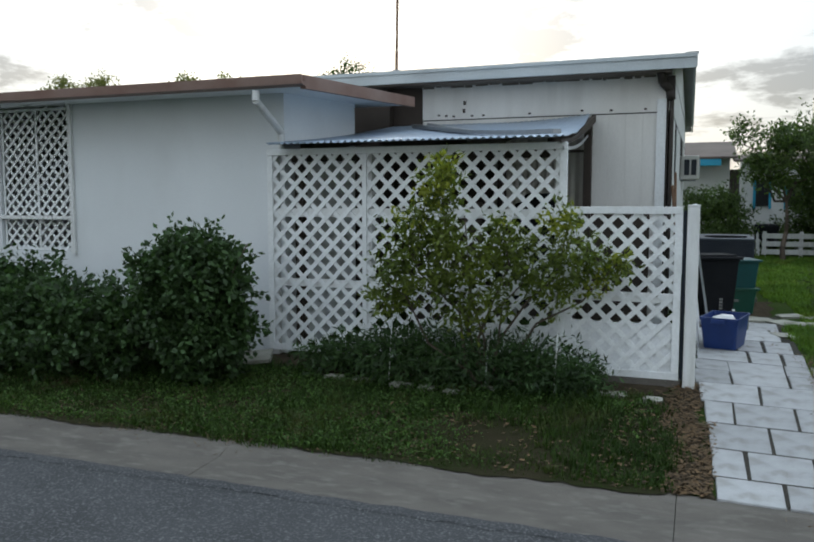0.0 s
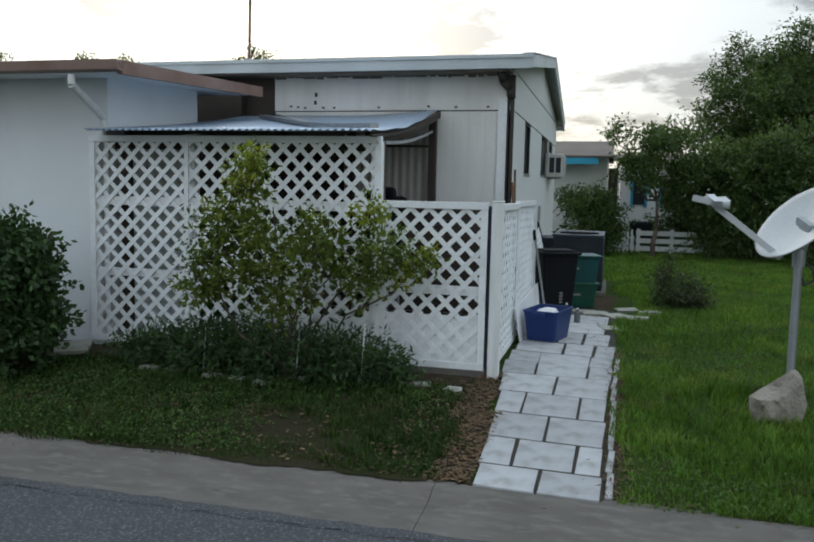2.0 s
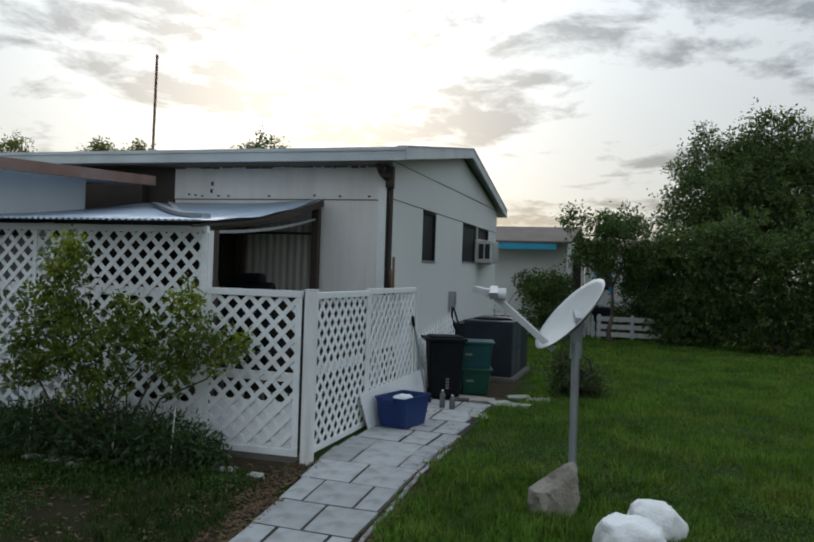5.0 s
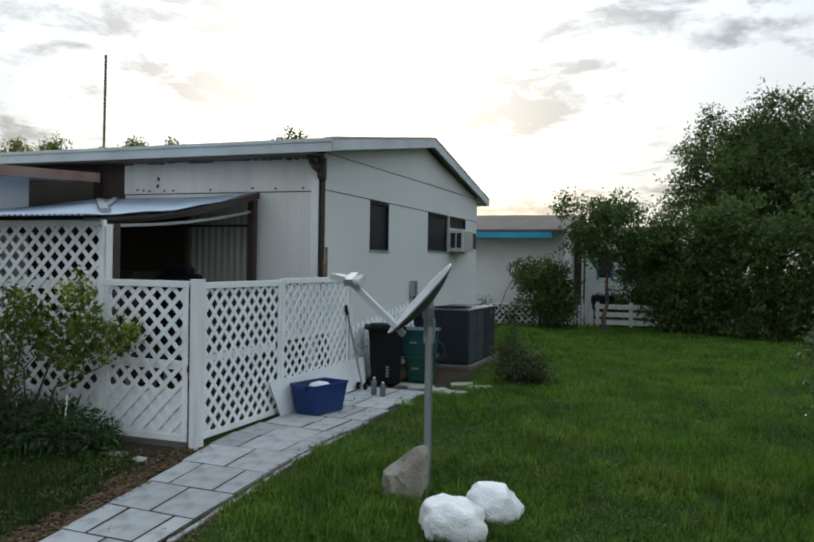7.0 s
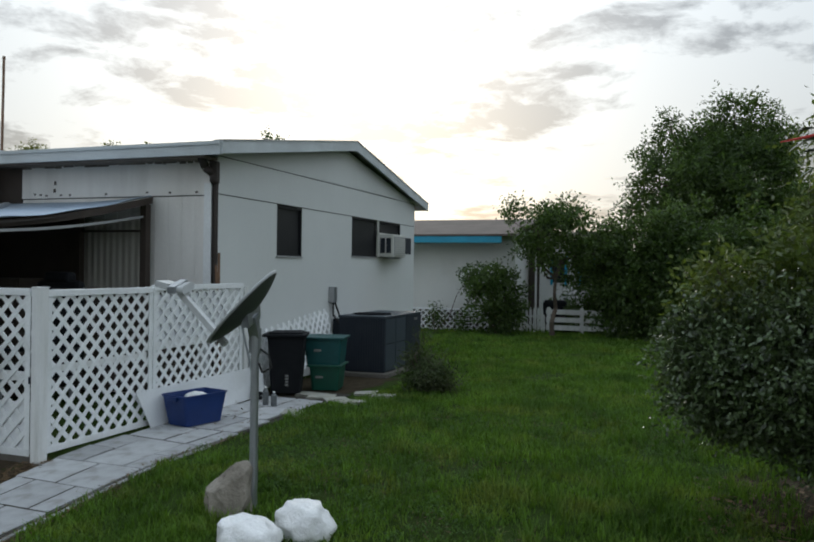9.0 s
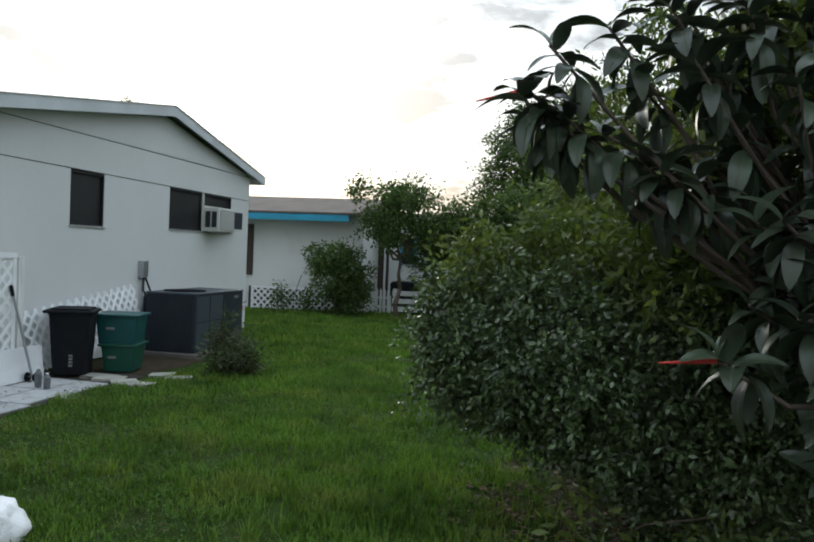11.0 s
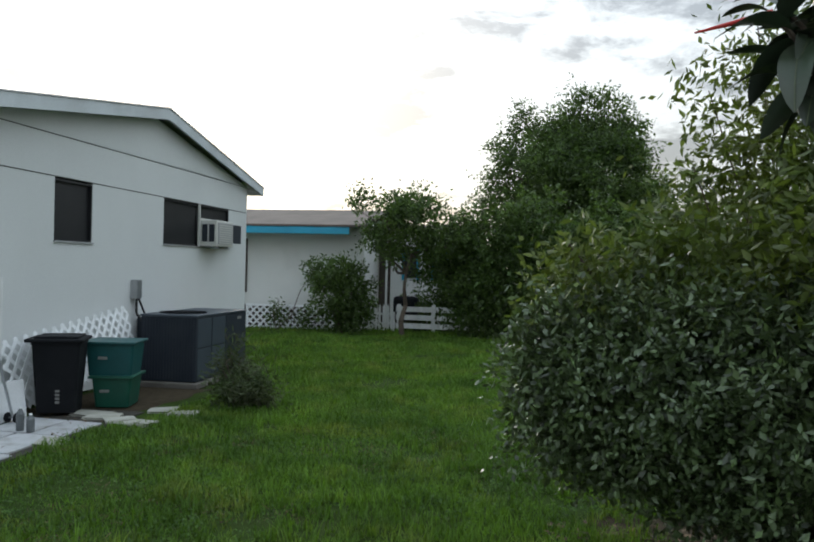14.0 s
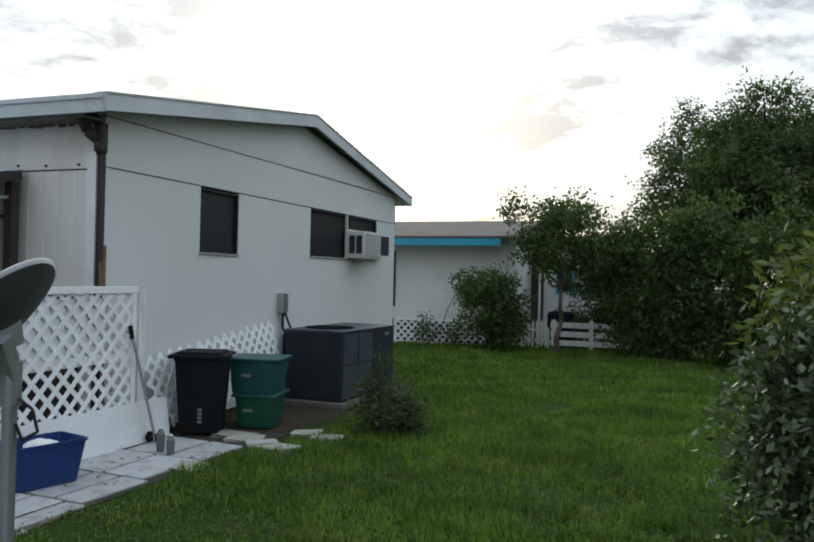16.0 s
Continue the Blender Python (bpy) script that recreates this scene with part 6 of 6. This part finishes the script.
for e, a in (((6.55, 5.37, 1.31), 190), ((7.05, 5.66, 2.19), 120), ((5.80, 5.62, 2.30), 150)):
    e = Vector(e)
    d = Vector((math.cos(radians(a)), math.sin(radians(a)), -0.08))
    part("leaf_sheath", R(e, e + d * 0.2, 0.011, 0.003, 8), M_RUBBERRED, rub, "red unopened leaf sheath")
plant("low_fern", (6.2, 7.0, -0.031), "bright low leafy plants under the bush", "plants", [(6.12, 6.75, 0.28, 0.18, 0.18, 0.22), (6.85, 6.5, 0.25, 0.3, 0.25, 0.22), (6.45, 6.6, 0.13, 0.26, 0.2, 0.12)], 420, 0.085, 0.03, M_LEAFVINE, 93, [(6.1, 6.8, 0.5), (6.9, 6.5, 0.45)], 0.01, 0.9)

# ---------------------------------------------------------------- edging stones, litter, grass
re_ = np.random.default_rng(13)
for sx, sy, sw in ((-2.78, 6.21, 0.16), (-2.52, 6.17, 0.14), (-2.12, 6.10, 0.2), (-1.9, 6.07, 0.14), (-1.68, 6.03, 0.12), (-1.48, 6.27, 0.2), (-0.5, 6.38, 0.24), (-0.19, 6.30, 0.13)):
    bm = bmesh.new()
    vs = box(bm, -sw / 2, sw / 2, -0.045, 0.045, -0.03, 0.018, 0.012)
    for v in vs:
        v.co += Vector(re_.normal(size=3) * (0.012, 0.012, 0.004))
    ob = part("edging_stone", bm, M_STONE)
    gx, gy, gz = (float(c) for c in drape(sx, sy))
    ob.matrix_basis = pose(gx, gy, gz + 0.02, re_.normal() * 3, re_.normal() * 3, re_.normal() * 10)
    tagged(ob, "pale flat edging stone of the flower bed", "stone", "edging stones")
bm = bmesh.new()
vs = box(bm, -0.16, 0.16, -0.13, 0.13, -0.02, 0.02, 0.006)
tile = part("paving_tile", bm, M_STONE)
tile.matrix_basis = pose(-3.9, 6.66, 0.02, 12, -4, 24)
tagged(tile, "pale loose paving tile lying beside the bush", "tile")


def scatter_litter(seed, n, x0, x1, y0, y1, size):
    rng = np.random.default_rng(seed)
    p = np.stack([rng.uniform(x0, x1, n), rng.uniform(y0, y1, n), np.full(n, 0.012) + rng.random(n) * 0.02], axis=1)
    d = rng.normal(size=(n, 3)) * (1, 1, 0.15)
    d /= np.linalg.norm(d, axis=1)[:, None]
    s = np.cross(d, [0, 0, 1]) + rng.normal(size=(n, 3)) * 0.2
    L_, W_ = size * (0.5 + rng.random(n))[:, None], size * 0.4 * (0.5 + rng.random(n))[:, None]
    v = np.stack([p, p + d * L_ * 0.5 + s * W_ * 0.5, p + d * L_, p + d * L_ * 0.5 - s * W_ * 0.5], axis=1).reshape(-1, 3)
    v[:, 2] = np.maximum(v[:, 2], 0.008)
    gx, gy, gz = drape(p[:, 0], p[:, 1])
    v += np.repeat(np.stack([gx - p[:, 0], gy - p[:, 1], gz], 1), 4, axis=0)
    k = np.arange(n)[:, None] * 4
    return v, np.concatenate([k + [0, 1, 2], k + [0, 2, 3]], axis=1).reshape(-1, 3)


vs, fs, off = [], [], 0
for a in ((1, 1500, 0.03, 0.28, 4.40, 5.8, 0.04), (7, 900, -0.08, 0.16, 5.6, 6.95, 0.04), (6, 500, -0.4, 0.0, 4.40, 6.6, 0.04), (2, 1100, 0.97, 1.12, 4.4, 8.6, 0.03), (3, 900, -5.0, -0.2, 4.4, 5.6, 0.045), (4, 1500, 5.3, 7.5, 6.7, 8.6, 0.06), (5, 250, 0.1, 1.0, 8.3, 11.2, 0.05)):
    v, f = scatter_litter(*a)
    vs.append(v)
    fs.append(f + off)
    off += len(v)
tagged(raw("leaf_litter", np.concatenate(vs), np.concatenate(fs), M_LITTER), "scattered dry brown leaves", "leaves", kind="stuff")


def grass(name, seed, n, x0, x1, y0, y1, h, w, label, keep, power=1.0, material=None):
    rng = np.random.default_rng(seed)
    x = rng.uniform(x0, x1, n)
    y = y0 + (y1 - y0) * rng.random(n) ** power
    patch = np.sin(x * 1.7 + np.sin(y * 1.3) * 1.4) * np.sin(y * 1.9 + np.sin(x * 1.1) * 1.7) + 0.5 * np.sin(x * 5.1 + y * 3.3) * np.sin(y * 4.7 - x * 2.2)
    ok = keep(x, y) & (patch > -1.15 + 1.25 * rng.random(n))
    x, y, patch = x[ok], y[ok], patch[ok]
    m = len(x)
    a = rng.uniform(0, 2 * np.pi, m)
    hh = h * (0.45 + 0.8 * rng.random(m)) * (1 + 0.35 * patch)
    lean = hh * (0.25 + 0.75 * rng.random(m))
    sx, sy = -np.sin(a) * w, np.cos(a) * w
    z0 = np.zeros(m)
    b0 = np.stack([x + sx, y + sy, z0], 1)
    b1 = np.stack([x - sx, y - sy, z0], 1)
    mid0 = np.stack([x + np.cos(a) * lean * 0.35 + sx * 0.7, y + np.sin(a) * lean * 0.35 + sy * 0.7, hh * 0.6], 1)
    mid1 = np.stack([x + np.cos(a) * lean * 0.35 - sx * 0.7, y + np.sin(a) * lean * 0.35 - sy * 0.7, hh * 0.6], 1)
    tip = np.stack([x + np.cos(a) * lean, y + np.sin(a) * lean, hh], 1)
    gx, gy, gz = drape(x, y)
    v = (np.stack([b0, b1, mid1, mid0, tip], 1) + np.stack([gx - x, gy - y, gz], 1)[:, None]).reshape(-1, 3)
    k = np.arange(m)[:, None] * 5
    f = np.concatenate([k + [0, 1, 2], k + [0, 2, 3], k + [3, 2, 4]], 1).reshape(-1, 3)
    return tagged(raw(name, v, f, material or M_GRASS), label, "grass", kind="stuff")


grass("verge_grass", 101, 76000, -9, 0.2, 4.30, 6.3, 0.05, 0.0035, "short patchy grass on the verge", lambda x, y: (x < 0.13 - 0.06 * (y - 4.4) + 0.08 * np.sin(y * 9) + 0.05 * np.sin(y * 23)) & (np.sin(x * 2.3 + 1) * np.sin(y * 4 + x) + 0.6 * np.sin(x * 7 + y * 5) + 0.7 * np.sin(x * 911 + y * 577) > -0.6) & (y > 4.33 + 0.05 * np.sin(x * 6) + 0.04 * np.sin(x * 17)), 1.0, M_VGRASS)
grass("lawn_grass", 103, 300000, 1.0, 9.5, 4.36, 21.5, 0.06, 0.005, "long green lawn grass", lambda x, y: (x > 1.05 + 0.04 * np.sin(y * 3) + 0.03 * np.sin(y * 11)) & ~((x > 5.62 + 0.2 * np.sin(y * 7) + 0.1 * np.sin(x * 23 + y * 19)) & (y > 6.9) & (y < 8.8)) & ~((y > 10.6) & (y < 13) & (x < 1.3)), 1.5)
grass("lawn_grass_far", 105, 60000, -4, 9, 15.2, 23, 0.08, 0.009, "green lawn grass beyond the air conditioner", lambda x, y: (x > -0.2) | (y > 18.2))


def tufts(name, seed, n, x0, x1, y0, y1, h, label, keep, material):
    """Clumps of longer blades standing out of the turf."""
    rng = np.random.default_rng(seed)
    cx, cy = rng.uniform(x0, x1, n), y0 + (y1 - y0) * rng.random(n) ** 1.4
    ok = keep(cx, cy) & (np.sin(cx * 2.1 + 0.7) * np.sin(cy * 1.7) + 0.9 * rng.random(n) > 0.25)
    cx, cy = cx[ok], cy[ok]
    k = 16
    x = np.repeat(cx, k) + rng.normal(size=len(cx) * k) * 0.03
    y = np.repeat(cy, k) + rng.normal(size=len(cx) * k) * 0.03
    m = len(x)
    a = rng.uniform(0, 2 * np.pi, m)
    hh = h * (0.5 + rng.random(m)) * np.repeat(0.6 + 0.8 * rng.random(len(cx)), k)
    lean = hh * (0.2 + 0.8 * rng.random(m))
    w = 0.0045
    sx, sy = -np.sin(a) * w, np.cos(a) * w
    c_, s_ = np.cos(a) * lean, np.sin(a) * lean
    v = np.stack([np.stack([x + sx, y + sy, 0 * x], 1), np.stack([x - sx, y - sy, 0 * x], 1), np.stack([x + c_ * 0.35 - sx * 0.7, y + s_ * 0.35 - sy * 0.7, hh * 0.65], 1), np.stack([x + c_ * 0.35 + sx * 0.7, y + s_ * 0.35 + sy * 0.7, hh * 0.65], 1), np.stack([x + c_, y + s_, hh * 0.9], 1)], 1)
    gx, gy, gz = drape(x, y)
    v = (v + np.stack([gx - x, gy - y, gz], 1)[:, None]).reshape(-1, 3)
    q = np.arange(m)[:, None] * 5
    f = np.concatenate([q + [0, 1, 2], q + [0, 2, 3], q + [3, 2, 4]], 1).reshape(-1, 3)
    return tagged(raw(name, v, f, material), label, "grass", kind="stuff")


tufts("lawn_tufts", 111, 6500, 1.3, 8.5, 4.5, 20, 0.085, "longer grass tufts in the lawn", lambda x, y: ~((x > 6.0) & (y > 6.8) & (y < 8.8)) & ~((y > 10.4) & (y < 13) & (x < 1.6)), M_GRASS)
tufts("verge_tufts", 113, 2700, -8, 0.05, 4.42, 6.4, 0.06, "weedy tufts on the verge", lambda x, y: y > 4.4, M_VGRASS)


def weeds(name, seed, n, x0, x1, y0, y1, label, keep, material, size=0.022, spread=0.05, height=0.05, per=16, flat=0.35):
    """Low clumps of small leaves, or of straw, lying in the turf."""
    rng = np.random.default_rng(seed)
    cx, cy = rng.uniform(x0, x1, n), y0 + (y1 - y0) * rng.random(n) ** 1.3
    ok = keep(cx, cy) & (np.sin(cx * 1.3 + 2.0) * np.sin(cy * 1.1 + cx * 0.6) + 0.9 * rng.random(n) > 0.2)
    cx, cy = cx[ok], cy[ok]
    big = np.repeat(0.6 + 0.9 * rng.random(len(cx)), per)
    x = np.repeat(cx, per) + rng.normal(size=len(big)) * spread * big
    y = np.repeat(cy, per) + rng.normal(size=len(big)) * spread * big
    z = 0.012 + height * big * rng.random(len(big))
    d = rng.normal(size=(len(big), 3)) * (1, 1, flat)
    d /= np.linalg.norm(d, axis=1)[:, None]
    v, f = leaves(rng, np.stack([x, y, z], 1), d * (1, 1, 0.4), size, size * (0.62 if material is M_CLOVER else 0.09), 0.0, 1.2)
    v[:, 2] = np.maximum(v[:, 2], 0.008)
    gx, gy, gz = drape(x, y)
    v += np.repeat(np.stack([gx - x, gy - y, gz], 1), 4, axis=0)
    return tagged(raw(name, v, f, material), label, "weeds", kind="stuff")


OPEN_LAWN = lambda x, y: ~((x > 5.7) & (y > 6.9) & (y < 8.8)) & ~((y > 10.4) & (y < 13) & (x < 1.6))
weeds("lawn_weeds", 121, 5200, 1.25, 8.5, 4.4, 13, "broad-leaved weeds among the lawn grass", OPEN_LAWN, M_CLOVER)
weeds("lawn_straw", 123, 190, 1.1, 7.5, 4.4, 13, "dry straw patches in the lawn", OPEN_LAWN, M_STRAW, 0.055, 0.11, 0.03, 46, 0.15)
weeds("verge_weeds", 125, 2600, -8, -0.15, 4.42, 6.3, "broad-leaved weeds on the verge", lambda x, y: y > 4.4, M_CLOVER, 0.024)
weeds("verge_straw", 127, 150, -8, 0.1, 4.38, 5.4, "dead straw along the kerb", lambda x, y: y > 4.3, M_STRAW, 0.05, 0.10, 0.025, 46, 0.15)
